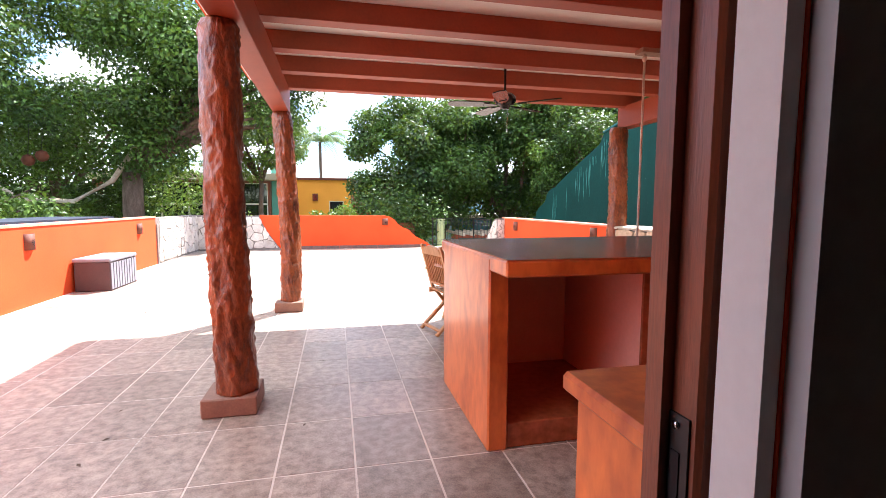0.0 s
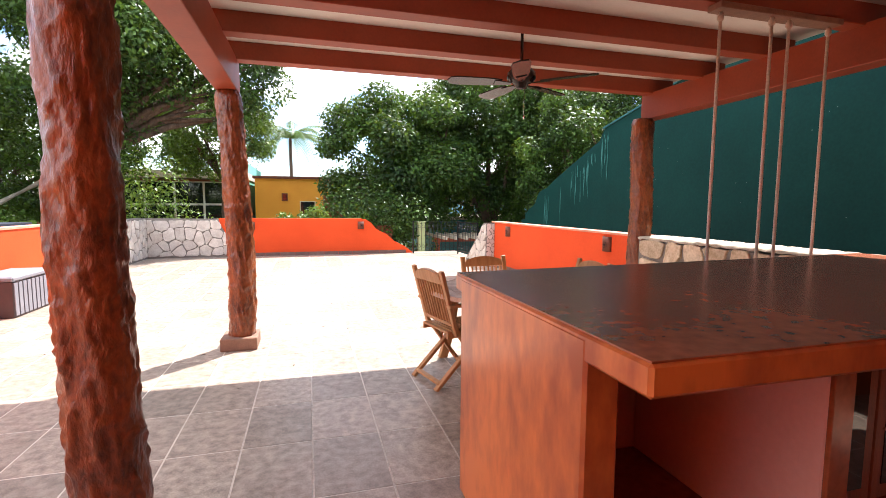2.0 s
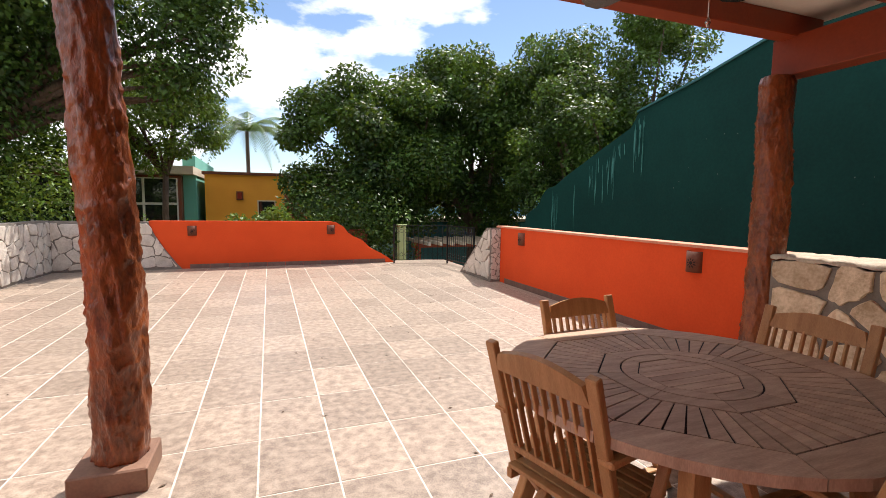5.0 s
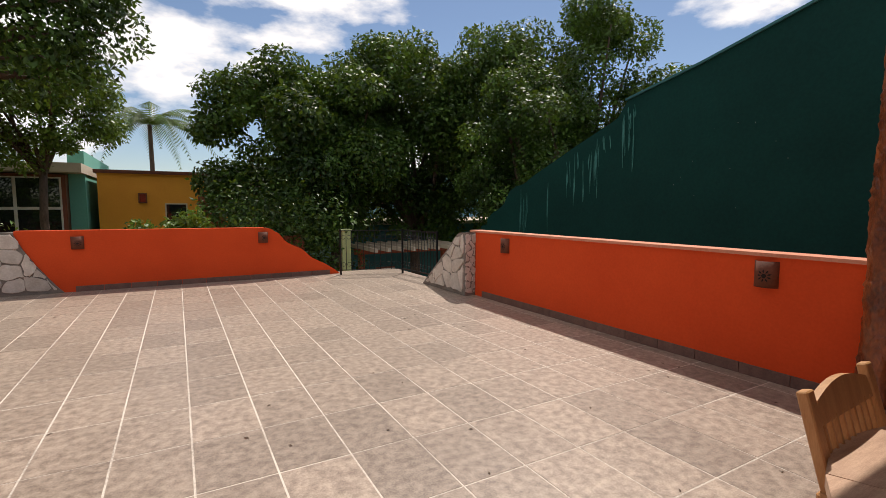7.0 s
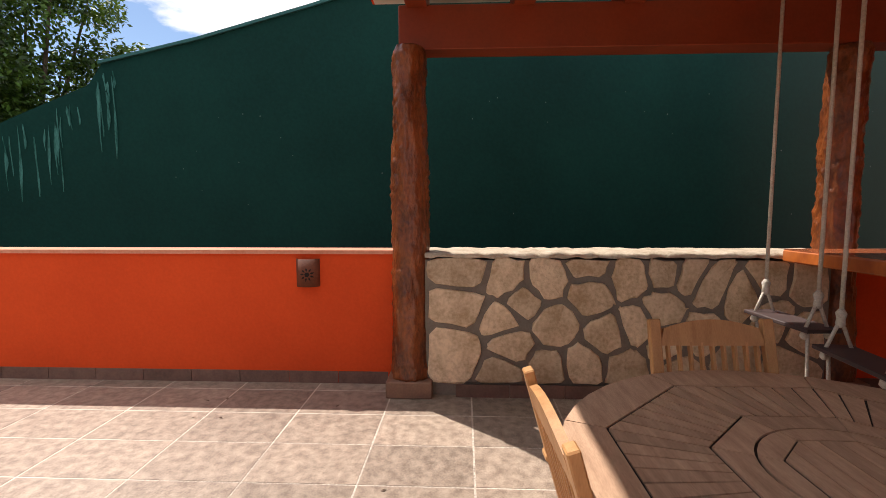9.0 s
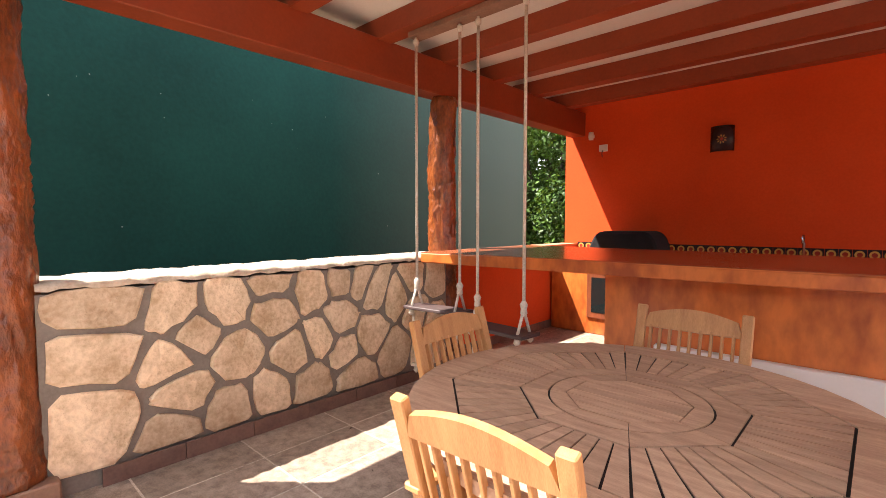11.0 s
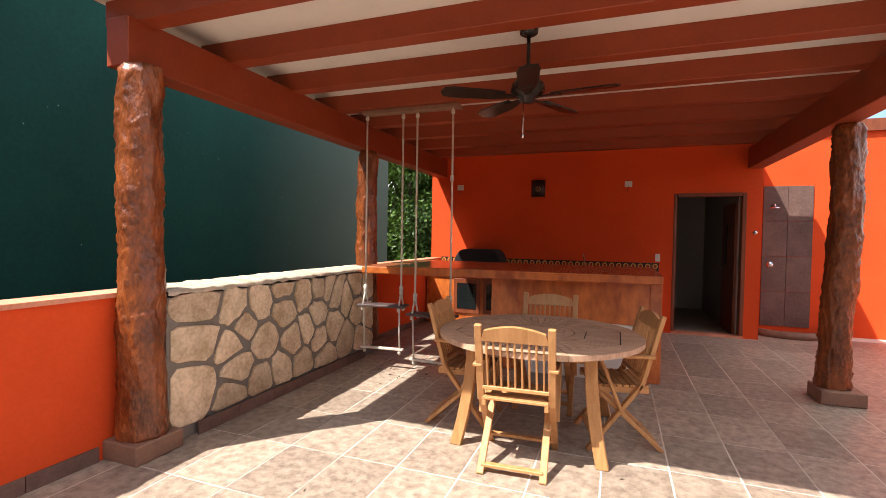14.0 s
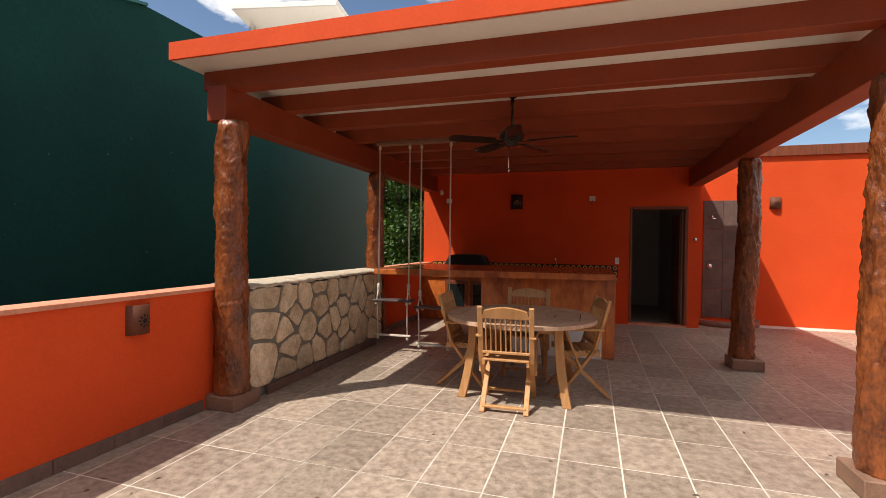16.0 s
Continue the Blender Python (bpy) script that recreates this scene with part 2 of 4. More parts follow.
def add_box(bm, x0, x1, y0, y1, z0, z1, bevel=0.0):
    vs = [bm.verts.new(p) for p in ((x0, y0, z0), (x1, y0, z0), (x1, y1, z0), (x0, y1, z0), (x0, y0, z1), (x1, y0, z1), (x1, y1, z1), (x0, y1, z1))]
    fs = [bm.faces.new([vs[i] for i in f]) for f in ((3, 2, 1, 0), (4, 5, 6, 7), (0, 1, 5, 4), (1, 2, 6, 5), (2, 3, 7, 6), (3, 0, 4, 7))]
    if bevel:
        es = list({e for f in fs for e in f.edges})
        bmesh.ops.bevel(bm, geom=es, offset=bevel, segments=1, affect="EDGES")
    return bm


def box(name, x0, x1, y0, y1, z0, z1, material, parent=None, label="", bevel=0.0):
    return part(name, add_box(bmesh.new(), x0, x1, y0, y1, z0, z1, bevel), material, parent, label)


def beam_between(name, a, b, w, h, material, parent=None, label="", bevel=0.004):
    """A squared bar from a to b, w wide and h deep."""
    a, b = Vector(a), Vector(b)
    bm = bmesh.new()
    add_box(bm, -w / 2, w / 2, -h / 2, h / 2, 0, (b - a).length, bevel)
    q = (b - a).to_track_quat("Z", "X" if abs((b - a).normalized().x) < 0.9 else "Y")
    bmesh.ops.transform(bm, matrix=Matrix.Translation(a) @ q.to_matrix().to_4x4(), verts=bm.verts)
    return part(name, bm, material, parent, label)


def prism(name, outline, axis, d0, d1, material, parent=None, label="", bevel=0.0):
    """An outline of (u, v) pulled from d0 to d1 along an axis: x (u=y, v=z), y (u=x, v=z) or z (u=x, v=y)."""
    place = {"x": lambda u, v, d: (d, u, v), "y": lambda u, v, d: (u, d, v), "z": lambda u, v, d: (u, v, d)}[axis]
    bm = bmesh.new()
    lo = [bm.verts.new(place(u, v, d0)) for u, v in outline]
    hi = [bm.verts.new(place(u, v, d1)) for u, v in outline]
    bm.faces.new(lo), bm.faces.new(hi)
    k = len(outline)
    for i in range(k):
        bm.faces.new((lo[i], lo[(i + 1) % k], hi[(i + 1) % k], hi[i]))
    if bevel:
        bmesh.ops.bevel(bm, geom=list(bm.edges), offset=bevel, segments=1, affect="EDGES")
    return part(name, bm, material, parent, label)


def tube(name, points, radius, material, parent=None, label="", seg=8, taper=None):
    """A round tube along points."""
    pts = [Vector(p) for p in points]
    verts, faces = [], []
    for i, p in enumerate(pts):
        d = (pts[min(i + 1, len(pts) - 1)] - pts[max(i - 1, 0)]).normalized()
        u = d.orthogonal().normalized() if abs(d.z) < 0.9 else d.cross(Vector((0, 1, 0))).normalized()
        v = d.cross(u)
        r = radius if taper is None else radius + (taper - radius) * i / (len(pts) - 1)
        verts += [p + (u * math.cos(2 * math.pi * k / seg) + v * math.sin(2 * math.pi * k / seg)) * r for k in range(seg)]
    for i in range(len(pts) - 1):
        faces += [(i * seg + k, i * seg + (k + 1) % seg, (i + 1) * seg + (k + 1) % seg, (i + 1) * seg + k) for k in range(seg)]
    faces += [tuple(range(seg - 1, -1, -1)), tuple(range((len(pts) - 1) * seg, len(pts) * seg))]
    return mesh_ob(name, verts, faces, material, parent, label, True)


def lathe(name, profile, centre, material, parent=None, label="", seg=20):
    verts, faces = [], []
    for r, z in profile:
        verts += [(centre[0] + r * math.cos(2 * math.pi * k / seg), centre[1] + r * math.sin(2 * math.pi * k / seg), centre[2] + z) for k in range(seg)]
    for i in range(len(profile) - 1):
        faces += [(i * seg + k, i * seg + (k + 1) % seg, (i + 1) * seg + (k + 1) % seg, (i + 1) * seg + k) for k in range(seg)]
    faces += [tuple(range(seg - 1, -1, -1)), tuple(range((len(profile) - 1) * seg, len(profile) * seg))]
    return mesh_ob(name, verts, faces, material, parent, label, True)


def thing(name, place, label, category, group="", turn=0.0):
    ob = new(name)
    ob.matrix_world = pose(*place, 0, 0, turn)
    ob.empty_display_size = 0.1
    return tagged(ob, label, category, group)


def structure(ob, label, category):
    return tagged(ob, label, category, kind="structure")


# ---- structure ----
E_X, W_X, N_Y, S_Y, TOP = 3.92, -4.36, 11.73, -2.917, 1.06
SX = 3.715  # face of the rubble walls, which stand proud of the orange ones
floor = box("floor", W_X - 0.2, E_X + 0.2, -6.2, N_Y + 0.25, -3.2, -0.0016, "grout")
structure(floor, "brown stone-look terrace tiles with pale grout", "floor")
ground = mesh_ob("ground", [(-900, -900, -3.2), (900, -900, -3.2), (900, 900, -3.2), (-900, 900, -3.2)], [(0, 1, 2, 3)], "ground")
structure(ground, "shaded garden ground below the terrace", "ground")

wall_e = box("wall_east", E_X, E_X + 0.2, 2.86, 8.3, 0, TOP - 0.03, "orange")
structure(wall_e, "bright orange stucco parapet wall with pale coping", "wall")
box("coping", E_X - 0.015, E_X + 0.215, 2.86, 8.3, TOP - 0.03, TOP, "coping", wall_e, "pale worn coping")
wall_e2 = box("wall_southeast", E_X, E_X + 0.2, S_Y, 0.05, 0, TOP - 0.03, "orange")
structure(wall_e2, "orange stucco parapet beside the bar", "wall")
box("coping", E_X - 0.015, E_X + 0.215, S_Y, 0.05, TOP - 0.03, TOP, "coping", wall_e2)
wall_n = prism("wall_north", [(-2.6, 0), (2.76, 0), (2.60, 0.12), (2.44, 0.226), (2.157, 0.373), (1.937, 0.579), (1.75, 0.66), (1.608, 0.754), (1.5, 0.90), (1.341, 1.0), (1.2, 1.03), (-2.6, 1.05)], "y", N_Y, N_Y + 0.2, "orange")
structure(wall_n, "bright orange parapet wall with a sweeping sloped end", "wall")
wall_w = box("wall_west", W_X - 0.2, W_X, S_Y - 0.9, 8.5, 0, TOP, "orange")
structure(wall_w, "sunlit orange stucco parapet wall", "wall")
box("coping", W_X - 0.22, W_X + 0.015, S_Y - 0.85, 8.5, TOP, TOP + 0.03, "coping", wall_w)

# house wall with the doorway
wall_s = new("wall_south")
structure(wall_s, "bright orange house wall under the pergola roof", "wall")
DX0, DX1, DZ = -0.90, 0.066, 2.17
box("wall_panel", DX1, 4.1, S_Y - 0.15, S_Y, 0, 2.98, "orange", wall_s)
box("wall_panel", -1.10, DX0, S_Y - 0.15, S_Y, 0, 2.98, "orange", wall_s)
box("wall_panel", DX0, DX1, S_Y - 0.15, S_Y, DZ, 2.98, "orange", wall_s)
box("wall_panel", -1.10, -0.93, S_Y - 0.85, S_Y - 0.15, 0, 3.1, "orange", wall_s)
wall_r = box("wall_recess", -4.6, -0.93, -3.95, -3.75, 0, 3.14, "orange")
structure(wall_r, "sunlit orange house wall with dark coping", "wall")
box("coping", -4.6, -0.90, -4.0, -3.70, 3.14, 3.32, "wood", wall_r, "dark brown coping")
# room behind the doorway
room = new("wall_room")
structure(room, "dim plastered room behind the doorway", "wall")
box("wall_panel", -0.93, -0.83, -6.0, S_Y - 0.15, 0, 2.6, "dark", room)
box("wall_panel", 3.0, 3.1, -6.0, S_Y - 0.15, 0, 2.6, "dark", room)
box("wall_panel", -0.93, 3.1, -6.1, -6.0, 0, 2.6, "dark", room)
box("wall_panel", 0.20, 3.0, S_Y - 0.165, S_Y - 0.15, 0, 2.6, "dark", room)
structure(box("ceiling_room", -0.93, 3.1, -6.1, S_Y - 0.15, 2.6, 2.7, "dark"), "plain ceiling of the dim room", "ceiling")
structure(box("floor_room", -0.83, 3.0, -6.0, S_Y - 0.16, -0.003, 0.0, "tile"), "tiled floor of the dim room", "floor")
structure(box("door_sill", DX0, DX1, S_Y - 0.15, S_Y + 0.03, 0.0, 0.035, "coping"), "pale stone door sill", "sill")
door_frame = new("door_frame")
structure(door_frame, "dark reddish wooden door frame with a steel strike plate", "door frame")
box("jamb", DX1 - 0.03, DX1 + 0.004, S_Y - 0.085, S_Y + 0.01, 0.035, DZ, "wood", door_frame, bevel=0.006)
box("jamb", DX0 - 0.004, DX0 + 0.05, S_Y - 0.16, S_Y + 0.01, 0.035, DZ, "wood", door_frame, bevel=0.006)
box("head", DX0 + 0.05, DX1 - 0.05, S_Y - 0.16, S_Y + 0.01, DZ - 0.05, DZ + 0.004, "wood", door_frame)
box("casing", DX1 + 0.004, DX1 + 0.13, S_Y - 0.175, S_Y - 0.15, 0, DZ + 0.1, "dark", door_frame, "dim plaster round the opening")
box("stop", DX1 - 0.045, DX1 - 0.03, S_Y - 0.04, S_Y - 0.01, 0.035, DZ - 0.05, "wood", door_frame)
box("reveal", DX1 - 0.020, DX1 + 0.002, S_Y - 0.148, S_Y - 0.092, 0.035, DZ, "white", door_frame, "pale plaster reveal")
plate = box("strike_plate", DX1 - 0.033, DX1 - 0.0295, S_Y - 0.072, S_Y - 0.034, 0.98, 1.12, "black", door_frame, "dark steel strike plate")
box("latch_hole", DX1 - 0.0345, DX1 - 0.0325, S_Y - 0.060, S_Y - 0.046, 1.01, 1.075, "void", plate)
for z in (0.993, 1.107):
    lathe("screw", [(0.005, -0.002), (0.005, 0.002)], (0, 0, 0), "steel", plate, "", 8).matrix_basis = pose(DX1 - 0.034, S_Y - 0.053, z, 0, 90, 0)
door = thing("door", (DX0 + 0.06, S_Y - 0.18, 0.01), "dark wooden door leaf standing open into the room", "door")
box("leaf", 0, 0.045, -0.88, 0, 0, 2.03, "wood", door)
box("door_pane", 0.045, 0.05, -0.62, -0.5, 1.05, 1.7, "glass", door, "narrow glass pane")
box("lever", 0.045, 0.09, -0.82, -0.72, 1.0, 1.03, "steel", door)
switch = thing("light_switch", (0.40, S_Y - 0.166, 1.2), "white wall switch plate on the dim inner wall", "switch")
box("plate", -0.04, 0.04, -0.012, 0, -0.06, 0.06, "whiteplastic", switch)
box("rocker", -0.012, 0.012, -0.018, -0.012, -0.03, 0.03, "whiteplastic", switch)

# green neighbouring wall with its sloped, stepped top
GX = 5.95
green_top = [(-4.75, -3.2), (11.0, -3.2), (11.0, 1.0), (10.76, 1.02), (10.74, 1.17), (10.55, 1.30), (10.25, 1.42), (10.1, 1.52), (10.0, 1.68), (9.88, 1.80), (9.7, 1.87), (9.45, 1.91), (9.1, 2.08), (8.0, 2.52), (7.1, 2.86), (6.92, 3.10), (5.70, 3.36), (4.37, 3.70), (3.2, 4.02), (2.0, 4.3), (-4.75, 4.3)]
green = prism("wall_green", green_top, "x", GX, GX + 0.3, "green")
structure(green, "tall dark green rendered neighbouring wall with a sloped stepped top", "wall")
prism("coping", [(6.94, 3.10), (5.70, 3.36), (4.37, 3.70), (3.2, 4.02), (2.0, 4.3), (2.0, 4.335), (3.2, 4.055), (4.37, 3.735), (5.70, 3.395), (6.94, 3.135)], "x", GX - 0.03, GX + 0.33, "teal", green, "bleached green coping")
rnd = random.Random(4)
for k in range(34):
    y = 6.75 + rnd.random() ** 1.1 * 2.9
    top = np.interp(y, [5.7, 6.92, 7.1, 8.0, 9.1, 9.8], [3.36, 3.10, 2.86, 2.52, 2.08, 1.82]) - 0.10 - rnd.random() * 0.26
    h, w = 0.18 + rnd.random() ** 2 * 0.85, 0.008 + rnd.random() * 0.018
    lv, lf, wob = [], [], rnd.uniform(0, 6)
    for i in range(9):
        u = i / 8
        ww = w * math.sin(math.pi * min(1.0, u * 0.86 + 0.07)) * (0.7 + 0.3 * math.sin(7 * u + wob))
        cy = y + 0.010 * math.sin(4 * u + wob)
        lv += [(GX - 0.004 - 0.0006 * k, cy - ww, top - h * u), (GX - 0.004 - 0.0006 * k, cy + ww, top - h * u)]
        if i:
            lf.append((2 * i - 2, 2 * i - 1, 2 * i + 1, 2 * i))
    mesh_ob("streak", lv, lf, "streak", green, "bleached water streak")
for k in range(40):
    y, z, w = rnd.uniform(-3.5, 7.0), rnd.uniform(1.3, 2.8), rnd.uniform(0.003, 0.007)
    mesh_ob("fleck", [(GX - 0.003, y - w, z), (GX - 0.003, y, z - w * 1.6), (GX - 0.003, y + w, z), (GX - 0.003, y, z + w)], [(0, 1, 2, 3)], "fleck", green, "pale chip in the paint")

# pergola roof
# unseen white layer, added so no orange light bounces onto the solar panel
structure(box("roof_membrane", -1.40, 4.15, S_Y - 0.18, 3.28, 3.13, 3.136, "white"), "white layer added on the unseen top of the pergola roof", "roof")
roof = box("roof_slab", -1.42, 4.17, S_Y - 0.2, 3.3, 2.985, 3.13, "orange")
structure(roof, "flat pergola roof slab with an orange edge", "roof")
ceiling = box("ceiling", -1.40, 4.15, S_Y, 3.28, 2.977, 2.984, "white")
structure(ceiling, "white plaster ceiling between terracotta beams", "ceiling")
for x, name in ((3.91, "girder_east"), (-1.0, "girder_west")):
    g = box(name, x - 0.10, x + 0.10, S_Y, 3.05, 2.52, 2.83, "girder", bevel=0.006)
    structure(g, "terracotta-painted long girder on the log columns", "girder")
for k in range(8):
    y = 2.92 - 0.765 * k
    b = box("beam", -1.22, 4.10, y - 0.075, y + 0.075, 2.812, 2.978, "girder", bevel=0.005)
    tagged(b, "terracotta-painted ceiling beam across the pergola", "beam", "ceiling beams", "structure")


# ---- log columns ----
def log_column(x, y, seed, radius=0.135, plinth=0.34, base=0.12, height=2.52):
    c = thing("log_column", (x, y, 0), "varnished reddish-brown tree-trunk column with gnarled surface on a square plinth", "column", "pergola columns")
    verts, faces, seg, rings = [], [], 56, 150
    rr = random.Random(seed)
    lean, ph = (rr.uniform(-0.03, 0.03), rr.uniform(-0.03, 0.03)), rr.uniform(0, 6)
    for i in range(rings + 1):
        z = base + (height - base) * i / rings
        t = i / rings
        for k in range(seg):
            a = 2 * math.pi * k / seg
            p = Vector((math.cos(a) * 1.1 + seed * 7.3, math.sin(a) * 1.1, z * 1.15))
            twist = Vector((math.cos(a + z * 1.3) * 2.6 + seed, math.sin(a + z * 1.3) * 2.6, z * 2.8))
            r = radius * (1.04 - 0.10 * t + 0.07 * noise.noise(p * 1.5))
            r += 0.026 * max(0.0, 1 - abs(noise.noise(twist)) * 5.0) * (0.5 + 0.5 * noise.noise(p * 0.9 + Vector((9, 0, 0))))
            wr = Vector((math.cos(a) * 1.5 + seed * 3.1, math.sin(a) * 1.5, z * 6.5))
            r += 0.009 * max(0.0, 1 - abs(noise.noise(wr)) * 6.0) + 0.005 * noise.noise(p * 5.5) + 0.002 * noise.noise(p * 12) + 0.016 * noise.noise(Vector((a * 0.8, seed, z * 2.1)))
            r -= 0.022 * max(0.0, (z - height + 0.05) / 0.05)
            cx, cy = lean[0] * math.sin(z * 1.7 + ph), lean[1] * math.sin(z * 1.3 + ph)
            verts.append((cx + r * math.cos(a), cy + r * math.sin(a), z))
    for i in range(rings):
        faces += [(i * seg + k, i * seg + (k + 1) % seg, (i + 1) * seg + (k + 1) % seg, (i + 1) * seg + k) for k in range(seg)]
    faces += [tuple(range(seg - 1, -1, -1)), tuple(range(rings * seg, (rings + 1) * seg))]
    mesh_ob("trunk", verts, faces, "log", c, "", True)
    box("plinth", -plinth / 2, plinth / 2, -plinth / 2, plinth / 2, 0, base + 0.004, "plinth", c, "square brown plinth", 0.008)
    return c


log_column(-1.043, -0.11, 1, 0.116)
log_column(-0.955, 2.92, 2, 0.116)
log_column(3.79, 2.975, 3, 0.130)
log_column(3.88, -0.16, 4, 0.122)


# ---- stone walls ----
def clip(poly, p, n):
    """The side of a convex polygon for which (q - p) . n <= 0."""
    out = []
    for i in range(len(poly)):
        a, b = poly[i], poly[(i + 1) % len(poly)]
        da, db = (a - p).dot(n), (b - p).dot(n)
        if da <= 0:
            out.append(a)
        if da * db < 0:
            out.append(a + (b - a) * (da / (da - db)))
    return out


def stones(parent, outline, cell, place, material, seed, gap=0.014, depth=0.03, middles=()):
    """Field stones that fill a convex outline of (u, v), each a rounded, uneven block; place(u, v, d) puts them on the wall. middles: where the stones lie, if not at random."""
    rr = random.Random(seed)
    poly = [Vector(p) for p in outline]
    us, vs = [p.x for p in poly], [p.y for p in poly]
    seeds, row = [Vector(p) for p in middles], 0
    v = min(vs) + cell * 0.4
    while v < max(vs) and not middles:
        u = min(us) + cell * (0.2 if row % 2 else 0.65)
        while u < max(us) + cell * 0.3:
            seeds.append(Vector((u + rr.uniform(-0.42, 0.42) * cell, v + rr.uniform(-0.42, 0.42) * cell)))
            u += cell * rr.uniform(0.75, 1.3)
        v += cell * 0.92
        row += 1
    for k, sd in enumerate(seeds):
        c = list(poly)
        for m, o in enumerate(seeds):
            if m != k and (o - sd).length < cell * 4 and c:
                n = (o - sd).normalized()
                c = clip(c, (o + sd) / 2 - n * gap, n)
        if len(c) < 3:
            continue
        mid = sum(c, Vector((0, 0))) / len(c)
        area = abs(sum(c[i].x * c[(i + 1) % len(c)].y - c[i].y * c[(i + 1) % len(c)].x for i in range(len(c)))) / 2
        if area < cell * cell * 0.06:
            continue
        c = [q for i in range(len(c)) for q in (c[i] * 0.86 + c[(i + 1) % len(c)] * 0.14, c[i] * 0.5 + c[(i + 1) % len(c)] * 0.5, c[i] * 0.14 + c[(i + 1) % len(c)] * 0.86)]
        c = [q + Vector((rr.uniform(-1, 1), rr.uniform(-1, 1))) * 0.013 for q in c]
        d = depth * rr.uniform(0.6, 1.25)
        tilt = Vector((rr.uniform(-0.04, 0.04), rr.uniform(-0.04, 0.04)))
        nn = len(c)
        ver = [place(q.x, q.y, -0.01) for q in c]
        ver += [place(q.x, q.y, d * 0.7 + (q - mid).dot(tilt)) for q in c]
        ver += [place((mid + (q - mid) * 0.94).x, (mid + (q - mid) * 0.94).y, d + (q - mid).dot(tilt) + rr.uniform(-0.004, 0.004)) for q in c]
        ver += [place(mid.x, mid.y, d * 1.03)]
        fa = [(i, (i + 1) % nn, nn + (i + 1) % nn, nn + i) for i in range(nn)]
        fa += [(nn + i, nn + (i + 1) % nn, 2 * nn + (i + 1) % nn, 2 * nn + i) for i in range(nn)]
        fa += [(2 * nn + i, 2 * nn + (i + 1) % nn, 3 * nn) for i in range(nn)]
        mesh_ob("stone", ver, fa, material, parent)


wall_st = box("wall_stone", SX, E_X + 0.2, 0.0, 2.86, 0, TOP - 0.05, "mortar")
structure(wall_st, "rubble stone parapet of honey-coloured limestone with dark mortar", "wall")
LAID = ((2.55, 0.91), (2.28, 0.87), (1.98, 0.87), (1.68, 0.98), (1.67, 0.76), (1.39, 0.89), (1.15, 0.94), (0.97, 0.90), (2.58, 0.69), (2.29, 0.58), (1.91, 0.53), (2.16, 0.70), (1.16, 0.65), (1.33, 0.53), (1.54, 0.46), (1.12, 0.40), (2.61, 0.32), (2.3, 0.17), (2.23, 0.37), (1.97, 0.21), (1.7, 0.24), (1.40, 0.22), (1.02, 0.19), (0.82, 0.82), (0.88, 0.48), (0.61, 0.75), (0.41, 0.88), (0.38, 0.6), (0.62, 0.30), (0.16, 0.85), (0.15, 0.5), (0.28, 0.22))
stones(wall_st, [(0.03, 0.1), (2.84, 0.1), (2.84, TOP - 0.04), (0.03, TOP - 0.04)], 0.27, lambda u, v, d: (SX - d, u, v), "stone", 11, 0.019, 0.022, LAID)
rr = random.Random(8)
cap = bmesh.new()
ys = [0.0 + 2.86 * k / 60 for k in range(61)]
rows = [[cap.verts.new((x + (rr.uniform(-0.012, 0.012) if x < SX + 0.01 else 0), y, z + rr.uniform(-0.008, 0.008))) for y in ys] for x, z in ((SX - 0.020, TOP - 0.032), (SX - 0.026, TOP - 0.012), (SX, TOP + 0.005), (E_X + 0.1, TOP + 0.01), (E_X + 0.22, TOP), (E_X + 0.22, TOP - 0.06))]
for a, b in zip(rows, rows[1:]):
    for k in range(60):
        cap.faces.new((a[k], a[k + 1], b[k + 1], b[k]))
part("cap", cap, "captop", wall_st, "rough sunlit mortar cap", True)
pil = prism("wall_stone_pier", [(8.15, 0), (9.65, 0), (9.5, 0.12), (9.09, 0.43), (8.85, 0.62), (8.65, 0.76), (8.45, 0.95), (8.32, 1.02), (8.15, 1.03)], "x", SX, E_X + 0.2, "mortar")
structure(pil, "pale rubble stone pier with a curved sloping end", "wall")
stones(pil, [(8.18, 0.06), (9.5, 0.06), (8.64, 0.72), (8.42, 0.93), (8.18, 1.0)], 0.26, lambda u, v, d: (SX - d, u, v), "whitestone", 5, 0.010, 0.02)
stones(pil, [(SX + 0.01, 0.05), (E_X - 0.01, 0.05), (E_X - 0.01, 1.0), (SX + 0.01, 1.0)], 0.115, lambda u, v, d: (u, 8.15 - d, v), "whitestone", 9, 0.008, 0.014)
nst = prism("wall_stone_north", [(W_X, 0), (-2.0, 0), (-2.1, 0.12), (-2.34, 0.469), (-2.5, 0.75), (-2.62, 1.03), (W_X, 1.05)], "y", N_Y - 0.03, N_Y + 0.2, "mortar")
structure(nst, "pale rubble stone wall at the terrace corner", "wall")
stones(nst, [(W_X + 0.05, 0.05), (-2.08, 0.05), (-2.42, 0.60), (-2.62, 1.0), (W_X + 0.05, 1.0)], 0.27, lambda u, v, d: (u, N_Y - 0.03 - d, v), "whitestone", 6, 0.010, 0.02)
wst = prism("wall_stone_west", [(8.5, 0), (N_Y, 0), (N_Y, TOP), (8.65, TOP), (8.5, 0.9)], "x", W_X - 0.2, W_X + 0.03, "mortar")
structure(wst, "pale sunlit rubble stone wall", "wall")
stones(wst, [(8.55, 0.05), (N_Y - 0.05, 0.05), (N_Y - 0.05, TOP - 0.04), (8.65, TOP - 0.04)], 0.27, lambda u, v, d: (W_X + 0.03 + d, u, v), "whitestone", 7, 0.010, 0.02)
